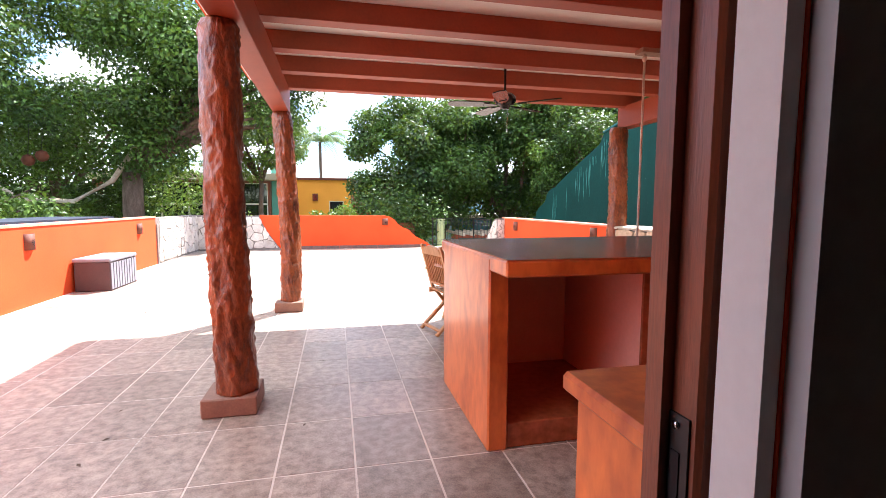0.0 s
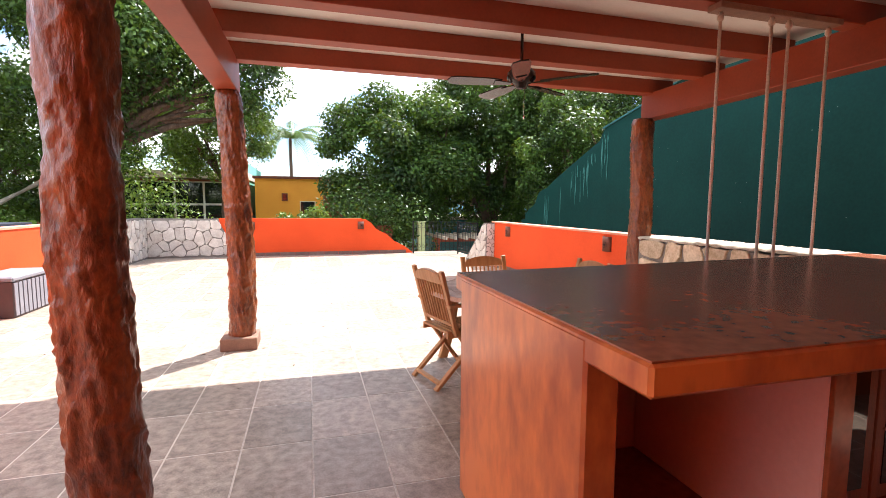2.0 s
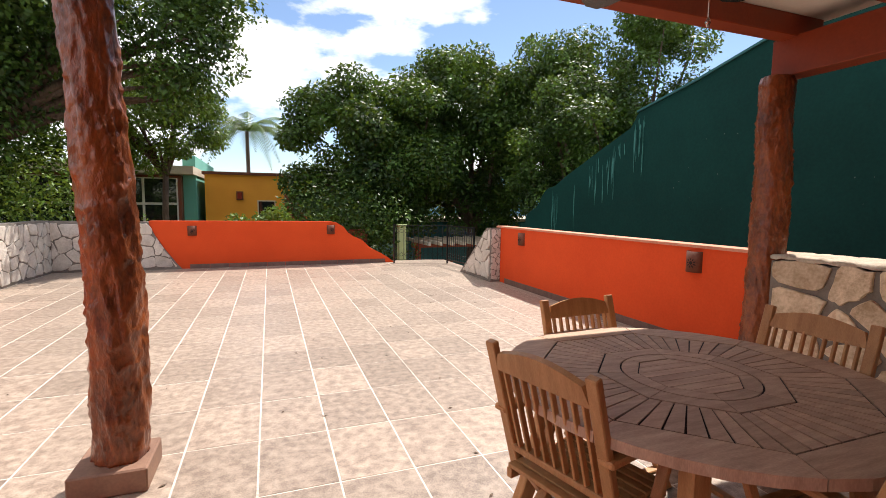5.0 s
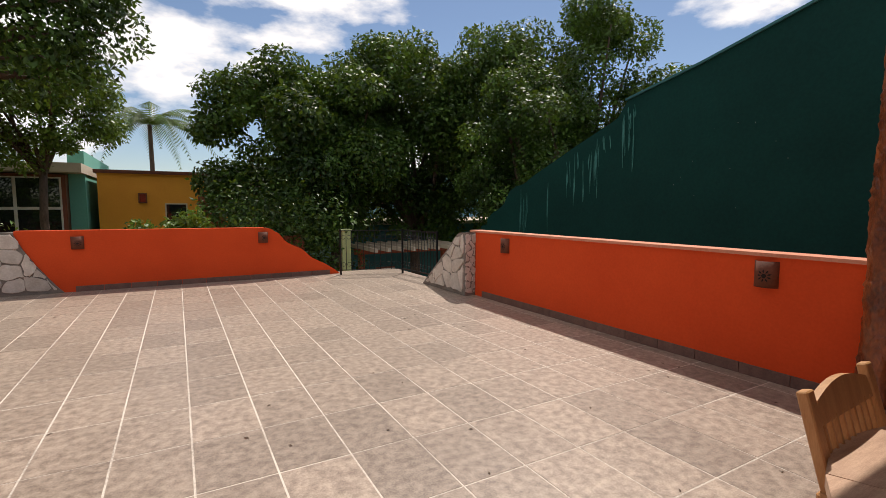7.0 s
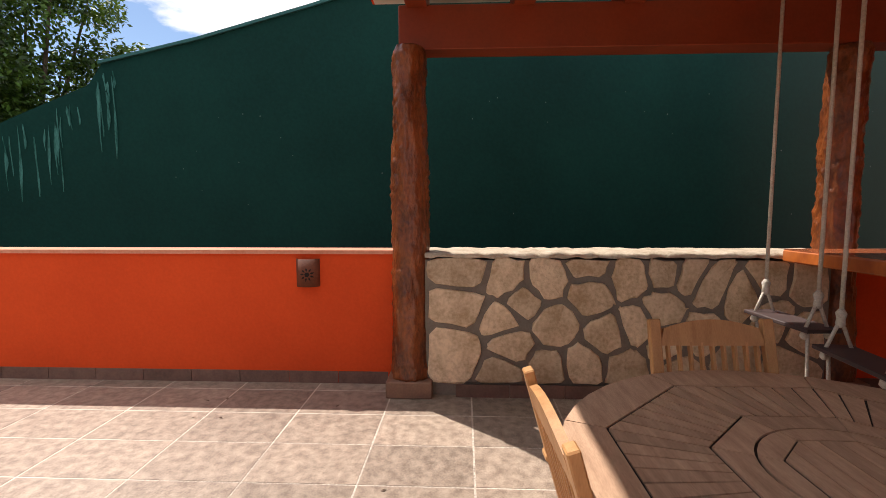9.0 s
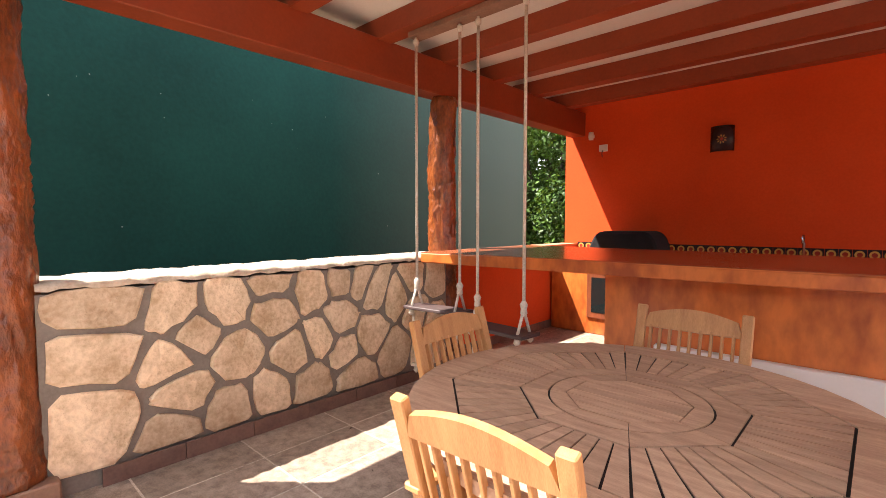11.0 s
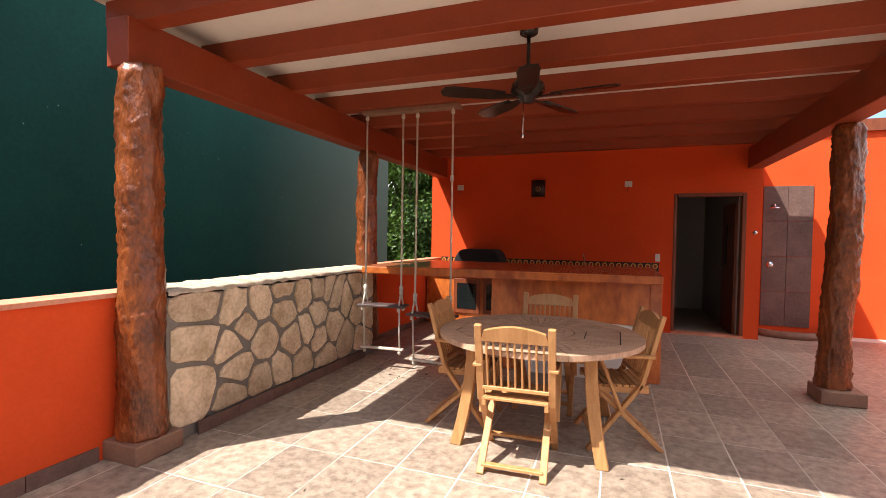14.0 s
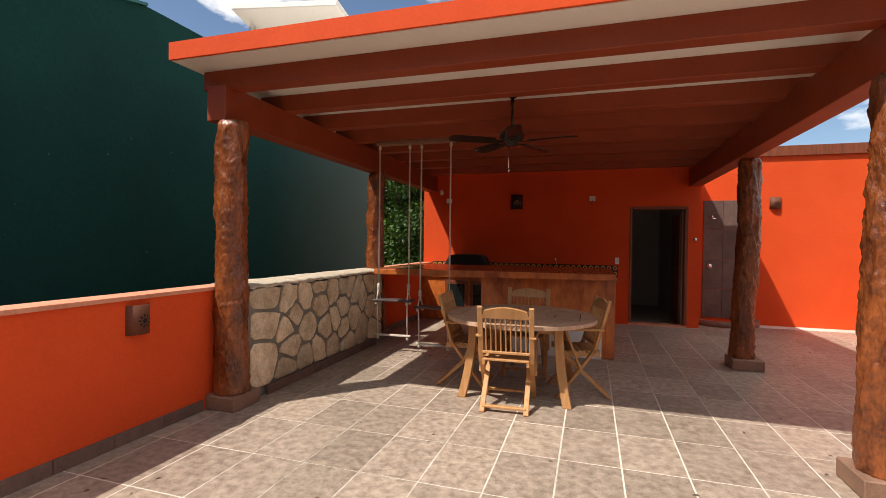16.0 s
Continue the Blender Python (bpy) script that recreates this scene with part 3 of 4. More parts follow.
structure(box("neighbour_parapet", W_X - 1.4, W_X - 0.3, -3.5, 7.2, -3.2, 1.12, "navy"), "dark navy waterproofed roof edge beyond the parapet", "parapet")

# ---- bar ----
bar = thing("bar_counter", (0, 0, 0), "burnt-orange polished cement bar with a dark top and open niches", "bar counter")
prism("worktop", [(0.445, -1.30), (3.66, -1.30), (3.66, 0.38), (2.3, 0.25), (0.445, 0.126)], "z", 1.012, 1.096, "barclay", bar, "burnt-orange cement slab", 0.01)
prism("top_skin", [(0.45, -1.295), (3.655, -1.295), (3.655, 0.374), (2.3, 0.244), (0.45, 0.121)], "z", 1.0955, 1.101, "bartop", bar, "dark polished cement bar top")
prism("end_panel", [(-1.05, 0), (0.03, 0), (0.03, 1.085), (-1.05, 1.085)], "x", 0.442, 0.56, "barclay", bar, "burnt-orange cement end panel", 0.01)
prism("back_panel", [(0.56, 0), (2.19, 0), (2.19, 1.012), (0.56, 1.012)], "y", -0.07, 0.03, "barclay", bar)
prism("niche_lining", [(0.562, 0.15), (1.40, 0.15), (1.40, 1.009), (0.562, 1.009)], "y", -0.078, -0.071, "pink", bar, "pink plaster niche lining")
box("base", 0.56, 2.19, -1.03, -0.07, 0, 0.145, "bartop", bar, "", 0.006)
box("divider", 1.39, 1.48, -1.03, -0.08, 0.146, 1.011, "pink", bar, "pink plaster divider", 0.006)
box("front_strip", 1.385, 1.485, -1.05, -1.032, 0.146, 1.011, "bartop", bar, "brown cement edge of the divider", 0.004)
box("end_panel", 2.11, 2.19, -1.03, -0.07, 0.146, 1.011, "barclay", bar, "", 0.006)
box("cabinet_box", 1.485, 2.105, -0.9, -0.12, 0.30, 1.005, "wood", bar, "dark wooden glazed cabinet")
for x0 in (1.49, 1.80):
    dr = box("cabinet_door", x0, x0 + 0.302, -0.93, -0.905, 0.31, 1.0, "wood", bar, "", 0.004)
    box("pane", x0 + 0.05, x0 + 0.252, -0.934, -0.928, 0.37, 0.885, "glass", dr, "dark glass pane")
    lathe("knob", [(0.004, -0.008), (0.01, 0), (0.004, 0.008)], (x0 + 0.03, -0.945, 0.6), "steel", dr)

sc = thing("kitchen_counter", (0, 0, 0), "orange cement kitchen counter along the house wall", "counter")
box("body", 0.33, E_X - 0.02, S_Y + 0.02, S_Y + 0.71, 0, 0.81, "barclay", sc, "", 0.01)
box("worktop", 0.30, E_X - 0.01, S_Y + 0.004, S_Y + 0.75, 0.811, 0.872, "barclay", sc, "", 0.012)
for x0 in (2.45, 2.95):
    dr = box("cabinet_door", x0, x0 + 0.45, S_Y + 0.712, S_Y + 0.735, 0.2, 0.76, "wood", sc, "", 0.004)
    box("pane", x0 + 0.06, x0 + 0.39, S_Y + 0.736, S_Y + 0.74, 0.27, 0.69, "glass", dr, "dark glass pane")
# painted backsplash tiles
splash = thing("backsplash", (0, S_Y, 0.873), "dark painted backsplash tiles with yellow rings", "backsplash")
tile_mesh, ring_mesh, dot_mesh = None, None, None
for r_ in range(2):
    for k in range(34):
        x = 0.26 + 0.107 * k
        t0 = box("tile", x, x + 0.104, 0, 0.012, 0.107 * r_, 0.107 * r_ + 0.104, "lamptile", splash) if tile_mesh is None else new("tile", tile_mesh)
        if tile_mesh is None:
            tile_mesh = t0.data
            tile_x = x
        t0.parent = splash
        t0.location = (x - tile_x, 0, 0.107 * r_ if k or r_ else 0)
        if ring_mesh is None:
            v = [(x + 0.052 + r * math.cos(a * math.pi / 8), 0.0135, 0.052 + r * math.sin(a * math.pi / 8)) for r in (0.040, 0.023) for a in range(16)]
            ring_mesh = mesh_ob("ring", v, [(i, (i + 1) % 16, 16 + (i + 1) % 16, 16 + i) for i in range(16)], "yellowglaze", t0).data
            dot_mesh = mesh_ob("dot", v[16:], [tuple(range(16))], "redglaze", t0).data
        else:
            new("ring", ring_mesh).parent = t0
            new("dot", dot_mesh).parent = t0

grill = thing("covered_grill", (3.07, S_Y + 0.3, 0.873), "barbecue under a black fabric cover on the counter", "grill")
prism("cover", [(-0.42, 0), (0.42, 0), (0.40, 0.2), (0.33, 0.33), (0.25, 0.37), (-0.28, 0.37), (-0.36, 0.31), (-0.41, 0.18)], "y", -0.25, 0.25, "cover", grill, "", 0.03)
tap = thing("faucet", (1.376, S_Y + 0.14, 0.873), "chrome gooseneck faucet on the kitchen counter", "faucet")
tube("spout", [(0, 0, 0), (0, 0, 0.26), (0, 0.02, 0.315), (0, 0.06, 0.34), (0, 0.11, 0.325), (0, 0.13, 0.27)], 0.013, "steel", tap)
tube("lever", [(0.0, 0, 0.05), (0.07, 0, 0.08)], 0.008, "steel", tap)
lathe("foot", [(0.025, 0), (0.025, 0.02), (0.012, 0.03)], (0, 0, 0), "steel", tap)
for x, z, lab in ((0.734, 2.33, 1), (3.546, 2.33, 1), (0.28, 1.17, 0)):
    o = thing("junction_box" if lab else "wall_socket", (x, S_Y, z), "white junction box with loose wires on the orange wall" if lab else "white socket plate above the counter", "socket")
    box("plate", -0.055 if lab else -0.035, 0.055 if lab else 0.035, 0, 0.03 if lab else 0.012, -0.045 if lab else -0.06, 0.045 if lab else 0.06, "whiteplastic", o, "", 0.004)
    if lab:
        tube("wire", [(0.0, 0.03, -0.03), (0.01, 0.04, -0.07), (0.005, 0.035, -0.12)], 0.005, "black", o, "", 5)
cam_box = thing("security_camera", (3.70, S_Y + 0.0, 2.50), "small white security camera under the girder", "camera")
box("mount", -0.02, 0.02, 0, 0.03, -0.02, 0.02, "whiteplastic", cam_box)
lathe("body", [(0.03, -0.05), (0.035, 0.0), (0.03, 0.05)], (0, 0.06, 0), "whiteplastic", cam_box)


# ---- pierced clay wall lamps ----
def wall_lamp(x, y, z, turn, painted=False):
    o = thing("wall_lamp", (x, y, z), "half-round painted tile wall lamp" if painted else "half-round terracotta wall lamp pierced with a sun pattern", "wall lamp", "" if painted else "terrace wall lamps", turn)
    grow = 1.3 if painted else 1.0
    w, h, d, seg = 0.092 * grow, 0.108 * grow, 0.065 * grow, 12
    ver, fac = [], []
    for rr_, zz in ((1.0, -h), (1.0, h), (0.9, h), (0.9, -h)):
        ver += [(-w * math.cos(math.pi * k / seg) * rr_, -d * math.sin(math.pi * k / seg) * rr_, zz) for k in range(seg + 1)]
    q = seg + 1
    for a in range(4):
        fac += [(a * q + k, a * q + k + 1, ((a + 1) % 4) * q + k + 1, ((a + 1) % 4) * q + k) for k in range(seg)]
    shade = mesh_ob("shade", ver, fac, "lamptile" if painted else "clay", o, "", True)
    def on(u, v):
        u = max(-0.95, min(0.95, u / w))
        return (u * w, -d * math.sqrt(1 - u * u) - 0.004, v)
    for k in range(9):
        a = 2 * math.pi * k / 9 + 0.3
        ca, sa = math.cos(a), math.sin(a)
        pts = [(0.022 * ca, 0.022 * sa), (0.038 * ca - 0.007 * sa, 0.038 * sa + 0.007 * ca), (0.056 * ca, 0.056 * sa), (0.038 * ca + 0.007 * sa, 0.038 * sa - 0.007 * ca)]
        mesh_ob("piercing", [on(u + 0.01, v - 0.01) for u, v in pts], [(0, 1, 2, 3)], "yellowglaze" if painted else "void", shade)
    mesh_ob("piercing", [on(0.01 + 0.02 * math.cos(k), -0.01 + 0.02 * math.sin(k)) for k in (0, 1, 2, 3, 4, 5)], [(0, 1, 2, 3, 4, 5)], "redglaze" if painted else "void", shade)
    return o


for y, z in ((3.79, 0.885), (7.34, 0.87)):
    wall_lamp(E_X, y, z, -90)
for x in (-1.786, 1.19):
    wall_lamp(x, N_Y, 0.835, 0)
for y in (3.91, 7.54):
    wall_lamp(W_X, y, 0.86, 90)
wall_lamp(2.16, S_Y, 2.285, 180, True)
wall_lamp(-2.496, -3.75, 2.274, 180)

# ---- shower ----
panel = thing("shower_panel", (-1.645, -3.75, 0), "brown slate-tiled outdoor shower panel with chrome fittings", "shower")
for k in range(4):
    for c in range(2):
        box("tile", -0.335 + 0.336 * c, -0.003 + 0.336 * c, 0.0, 0.02, 0.1 + 0.56 * k, 0.655 + 0.56 * k, "slate", panel, "", 0.002)
tube("shower_arm", [(0.22, 0.02, 2.02), (0.22, 0.16, 2.05), (0.22, 0.22, 2.0)], 0.012, "steel", panel)
lathe("shower_head", [(0.02, 0.03), (0.07, 0.01), (0.07, 0.0)], (0.22, 0.22, 1.97), "steel", panel)
lathe("valve", [(0.055, 0.0), (0.05, 0.012), (0.02, 0.03)], (0, 0, 0), "steel", panel).matrix_basis = pose(0.22, 0.02, 1.08, -90)
lathe("curb", [(0.62, 0), (0.62, 0.10), (0.52, 0.10), (0.52, 0.02)], (0.0, 0.0, 0.0), "plinth", panel, "low curved curb", 28)

tapw = thing("wall_tap", (-1.02, S_Y, 1.58), "small round chrome tap rose on the orange wall", "tap")
lathe("rose", [(0.032, 0.0), (0.03, 0.012), (0.012, 0.02)], (0, 0, 0), "steel", tapw, "", 14).matrix_basis = pose(0, 0, 0, -90)

# ---- table ----
table = thing("round_table", (1.42, 1.58, 0), "round slatted teak garden table with weathered grey top", "table")
R, TZ = 0.75, 0.75


def ring_piece(name, a0, a1, inner, outer, z0, z1, material, parent):
    """A flat piece between two angles; inner and outer give the radius at an angle."""
    n = 5
    an = [a0 + (a1 - a0) * k / n for k in range(n + 1)]
    pts = [(outer(a) * math.cos(a), outer(a) * math.sin(a)) for a in an] + [(inner(a) * math.cos(a), inner(a) * math.sin(a)) for a in reversed(an)]
    return prism(name, pts, "z", z0, z1, material, parent)


def octagon(r):
    return lambda a: r / math.cos((a + math.pi / 8) % (math.pi / 4) - math.pi / 8)


for k in range(8):
    a = k * math.pi / 4 - math.pi / 8
    ring_piece("rim", a + 0.003, a + math.pi / 4 - 0.003, octagon(0.585), lambda q: R, TZ - 0.035, TZ, "greyteak", table)
    ring_piece("inner_ring", a + 0.004, a + math.pi / 4 - 0.004, lambda q: 0.265, octagon(0.335), TZ - 0.03, TZ, "greyteak", table)
    for c in range(7):
        g0, g1 = a + math.pi / 4 * c / 7, a + math.pi / 4 * (c + 1) / 7
        ring_piece("slat", g0 + 0.007, g1 - 0.007, octagon(0.343), octagon(0.577), TZ - 0.03, TZ - 0.001, "greyteak", table)
for k in range(8):
    a = k * math.pi / 4 - math.pi / 8
    ring_piece("centre_ring", a + 0.004, a + math.pi / 4 - 0.004, octagon(0.19), lambda q: 0.257, TZ - 0.03, TZ, "greyteak", table)
for k in range(7):
    y0 = -0.182 + 0.052 * k
    h0, h1 = (min(0.186, 0.262 - abs(v)) for v in (y0, y0 + 0.049))
    prism("centre_slat", [(-h0, y0), (h0, y0), (h1, y0 + 0.049), (-h1, y0 + 0.049)], "z", TZ - 0.03, TZ - 0.001, "greyteak", table)
# near-black disc added under the slats to paint the shade in their gaps
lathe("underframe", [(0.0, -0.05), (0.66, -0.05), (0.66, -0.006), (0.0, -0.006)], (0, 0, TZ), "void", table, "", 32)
for sx in (-1, 1):
    for sy in (-1, 1):
        leg = bmesh.new()
        add_box(leg, -0.04, 0.04, -0.03, 0.03, 0, TZ - 0.04, 0.006)
        bmesh.ops.subdivide_edges(leg, edges=[e for e in leg.edges if abs(e.verts[0].co.z - e.verts[1].co.z) > 0.4], cuts=6)
        for v in leg.verts:
            h = 1 - v.co.z / TZ
            v.co.x += sx * (0.40 + 0.09 * h * h)
            v.co.y += sy * (0.40 + 0.08 * h * h)
        part("leg", leg, "teak", table)
for sx in (-1, 1):
    box("apron", sx * 0.40 - 0.014, sx * 0.40 + 0.014, -0.37, 0.37, TZ - 0.11, TZ - 0.045, "teak", table)
    box("apron", -0.37, 0.37, sx * 0.40 - 0.014, sx * 0.40 + 0.014, TZ - 0.11, TZ - 0.045, "teak", table)


# ---- chairs ----
def folding_chair():
    c = thing("folding_chair", (0, 0, 0), "teak folding armchair with slatted back beside the round table", "chair", "chairs round the table")
    for s in (-1, 1):
        x = s * 0.225
        beam_between("back_post", (x, 0.10, 0.40), (x, 0.245, 0.90), 0.03, 0.045, "teak", c)
        beam_between("front_leg", (x, 0.115, 0.45), (x, -0.24, 0.0), 0.028, 0.045, "teak", c)
        beam_between("rear_leg", (s * 0.19, -0.20, 0.42), (s * 0.19, 0.27, 0.0), 0.028, 0.045, "teak", c)
        box("armrest", x - 0.03 + s * 0.012, x + 0.03 + s * 0.012, -0.25, 0.19, 0.625, 0.648, "teak", c, "", 0.006)
        beam_between("arm_support", (x + s * 0.02, -0.17, 0.625), (x + s * 0.02, -0.02, 0.27), 0.022, 0.04, "teak", c)
        box("seat_rail", s * 0.195 - 0.012, s * 0.195 + 0.012, -0.22, 0.17, 0.385, 0.42, "teak", c)
    top = [(-0.225 + 0.45 * k / 12, 0.855 + 0.045 * math.sin(math.pi * k / 12)) for k in range(13)]
    rail = prism("top_rail", [(-0.21, 0.80), (0.21, 0.80)] + [(u, v) for u, v in reversed(top) if abs(u) <= 0.211], "y", -0.012, 0.012, "teak", c)
    rail.matrix_basis = Matrix.Translation((0, 0.230, 0.84)) @ pose(0, 0, 0, -16) @ Matrix.Translation((0, 0, -0.84))
    beam_between("lower_rail", (-0.21, 0.125, 0.49), (0.21, 0.125, 0.49), 0.045, 0.024, "teak", c)
    for k in range(9):
        x = -0.176 + 0.044 * k
        beam_between("back_slat", (x, 0.13, 0.50), (x, 0.221, 0.815), 0.022, 0.012, "teak", c, "", 0.002)
    for k in range(9):
        y = -0.22 + 0.044 * k
        box("seat_slat", -0.205, 0.205, y, y + 0.036, 0.421, 0.437, "teak", c, "", 0.002)
    beam_between("stretcher", (-0.19, 0.225, 0.045), (0.19, 0.225, 0.045), 0.045, 0.02, "teak", c)
    beam_between("stretcher", (-0.225, -0.18, 0.075), (0.225, -0.18, 0.075), 0.045, 0.02, "teak", c)
    return c


chair = folding_chair()
chair.matrix_basis = pose(1.46, 2.135, 0, 0, 0, 3) @ Matrix.Diagonal((1.0, 1.0, 1.022, 1.0))
for x, y, turn in ((1.44, 0.995, 181), (0.864, 1.53, 104.5), (1.988, 1.58, -88)):
    copy_thing(chair, pose(x, y, 0, 0, 0, turn) @ Matrix.Diagonal((1.0, 1.0, 1.022, 1.0)))

wb = thing("white_board", (1.22, 0.065, 0), "white board leaning on edge against the bar front", "board")
box("board", -0.62, 0.62, -0.03, 0.03, 0.0, 0.58, "whiteplastic", wb, "", 0.006)

# ---- ceiling fan ----
fan = thing("ceiling_fan", (1.52, 1.70, 2.897), "dark bronze five-blade ceiling fan with a pull chain", "ceiling fan")
lathe("canopy", [(0.07, 0.0), (0.065, -0.03), (0.03, -0.05)], (0, 0, 0.079), "fan", fan)
tube("downrod", [(0, 0, 0.04), (0, 0, -0.30)], 0.014, "fan", fan)
lathe("motor", [(0.03, -0.13), (0.09, -0.14), (0.12, -0.17), (0.125, -0.22), (0.10, -0.25), (0.06, -0.265), (0.05, -0.30), (0.0, -0.31)], (0, 0, -0.15), "fan", fan, "", 28)
for k in range(5):
    a = 2 * math.pi * k / 5 + 0.5
    bl = prism("blade", [(0.18, -0.05), (0.30, -0.068), (0.56, -0.075), (0.62, -0.06), (0.645, 0), (0.62, 0.06), (0.56, 0.075), (0.30, 0.068), (0.18, 0.05)], "z", -0.005, 0.005, "fan", fan)
    bl.matrix_basis = pose(0, 0, -0.405, 0, 0, math.degrees(a)) @ pose(0, 0, 0, 10)
    br = prism("blade_arm", [(0.09, -0.02), (0.24, -0.045), (0.24, 0.045), (0.09, 0.02)], "z", -0.012, -0.004, "fan", fan)
    br.matrix_basis = pose(0, 0, -0.405, 0, 0, math.degrees(a)) @ pose(0, 0, 0, 10)
tube("pull_chain", [(0.03, 0, -0.45), (0.03, 0, -0.67)], 0.003, "steel", fan, "", 5)
lathe("pull_bob", [(0.004, 0.0), (0.012, -0.02), (0.004, -0.04)], (0.03, 0, -0.67), "steel", fan)

# ---- rope swings ----
board = thing("swing_board", (2.97, 0.57, 2.789), "plain wooden board under the beams holding the swing ropes", "board")
box("plank", -0.56, 0.56, -0.06, 0.06, -0.02, 0.022, "plinth", board, "", 0.004)


def swing(x0, x1, seat_z, foot_z, skew):
    o = thing("rope_swing", ((x0 + x1) / 2, 0.57, 0), "white rope swing with a dark wooden seat and lower foot bar", "swing", "rope swings", skew)
    h = (x1 - x0) / 2
    for s in (-1, 1):
        tube("rope", [(s * h, 0, 2.77), (s * h, 0, seat_z + 0.16)], 0.011, "rope", o)
        for e in (-1, 1):
            tube("rope", [(s * h, 0, seat_z + 0.17), (s * h, e * 0.07, seat_z - 0.01)], 0.010, "rope", o)
        lathe("knot", [(0.008, -0.05), (0.024, -0.03), (0.02, 0.0), (0.027, 0.03), (0.008, 0.06)], (s * h, 0, seat_z + 0.17), "rope", o, "", 8)
        lathe("knot", [(0.008, -0.03), (0.022, -0.01), (0.02, 0.02), (0.008, 0.03)], (s * h, 0.0, 2.732), "rope", o, "", 8)
        tube("rope", [(s * h, 0.05, seat_z - 0.02), (s * h * 0.98, 0.02, foot_z)], 0.010, "rope", o)
        for e in (-1, 1):
            lathe("knot", [(0.008, -0.03), (0.022, -0.015), (0.018, 0.01), (0.006, 0.02)], (s * h, e * 0.07, seat_z - 0.03), "rope", o, "", 8)
        lathe("knot", [(0.008, -0.03), (0.022, -0.01), (0.018, 0.01), (0.006, 0.02)], (s * h * 0.98, 0.02, foot_z - 0.03), "rope", o, "", 8)
    box("seat", -h - 0.06, h + 0.06, -0.10, 0.10, seat_z - 0.012, seat_z + 0.012, "plastic_dark", o, "dark weathered plank seat", 0.004)
    box("foot_bar", -h - 0.04, h + 0.04, 0.0, 0.04, foot_z - 0.012, foot_z + 0.012, "rope", o, "", 0.004)


swing(3.063, 3.485, 0.69, 0.22, 4)
swing(2.485, 2.90, 0.62, 0.13, -5)

# ---- storage box ----
store = thing("storage_box", (-4.07, 5.37, 0), "grey ribbed plastic storage box against the parapet", "storage box")
box("body", -0.25, 0.25, -0.49, 0.49, 0.0, 0.46, "plastic_dark", store, "", 0.01)
box("lid", -0.265, 0.265, -0.51, 0.51, 0.46, 0.52, "plasticgrey", store, "", 0.015)
for k in range(10):
    box("rib", 0.25, 0.26, -0.475 + 0.097 * k, -0.405 + 0.097 * k, 0.03, 0.44, "plasticgrey", store)

# ---- railing ----
rail = thing("iron_railing", (0, 0, 0), "black wrought-iron railing with scroll rings at the stair opening", "railing")
RP = [Vector((2.70, 11.5, 0)), Vector((3.96, 11.1, 0)), Vector((4.08, 9.75, 0))]
for a, b in zip(RP, RP[1:]):
    d = b - a
    for z in (0.10, 0.94):
        beam_between("rail", a + Vector((0, 0, z)), b + Vector((0, 0, z)), 0.03, 0.012, "black", rail, "", 0)
    n = max(3, round(d.length / 0.115))
    for k in range(n + 1):
        p = a + d * k / n
        tube("bar", [p + Vector((0, 0, 0.1)), p + Vector((0, 0, 0.94))], 0.007, "black", rail, "", 6)
        if k < n:
            for zc in (0.22, 0.80):
                cpt = a + d * (k + 0.5) / n
                u = d.normalized()
                tube("ring", [cpt + u * (0.042 * math.cos(q * math.pi / 6)) + Vector((0, 0, zc + 0.042 * math.sin(q * math.pi / 6))) for q in range(13)], 0.005, "black", rail, "", 5)
for p in RP:
    beam_between("post", p, p + Vector((0, 0, 0.97)), 0.035, 0.035, "black", rail, "", 0)

# ---- roof fittings ----
solar = thing("solar_panel", (3.5, 2.3, 3.136), "pale framed solar panel on short posts on the pergola roof", "solar panel")
pan = box("panel", -0.62, 0.5, -0.5, 0.5, -0.03, 0.03, "white", solar, "", 0.006)
pan.matrix_basis = pose(0, 0, 0.36, 12, -6, 0)
for sx in (-0.45, 0.4):
    tube("post", [(sx, 0.3, 0), (sx, 0.3, 0.39)], 0.03, "white", solar)
    tube("post", [(sx, -0.3, 0), (sx, -0.3, 0.29)], 0.03, "white", solar)


# ---- houses beyond ----
def window(parent, x0, x1, z0, z1, y, panes=1, frame_mat="white", rows=1):
    w = box("window", x0, x1, y - 0.06, y - 0.01, z0, z1, frame_mat, parent, "white-framed window")
    n = panes
    for k in range(n):
        for r in range(rows):
            a, b = x0 + (x1 - x0) * k / n + 0.05, x0 + (x1 - x0) * (k + 1) / n - 0.05
            c, d = z0 + (z1 - z0) * r / rows + 0.05, z0 + (z1 - z0) * (r + 1) / rows - 0.05
            box("pane", a, b, y - 0.075, y - 0.055, c, d, "glass", w, "dark window pane")


oh = thing("orange_house", (0, 0, 0), "ochre flat-roofed house beyond the garden trees", "house")
box("wall", -2.9, 1.6, 24, 30, -3.2, 2.75, "ochre", oh)
box("roof", -3.0, 1.7, 23.9, 30.1, 2.75, 2.88, "clay", oh)
window(oh, -0.7, 0.1, 0.5, 1.6, 24, 1, "cream")
# flat brown panel stands in for the shade inside a porch opening
box("porch", 0.5, 1.5, 23.97, 24.0, -0.4, 1.9, "wood", oh, "flat brown panel painted as a shaded porch opening")
window(oh, -1.6, -1.3, 1.6, 2.0, 24, 1, "clay")
gh = thing("glazed_house", (0, 0, 0), "modern house with large white-framed windows and mint side wall", "house")
box("wall", -12, -3.72, 23.2, 30, -3.2, 2.6, "wood", gh, "dark wall between the windows")
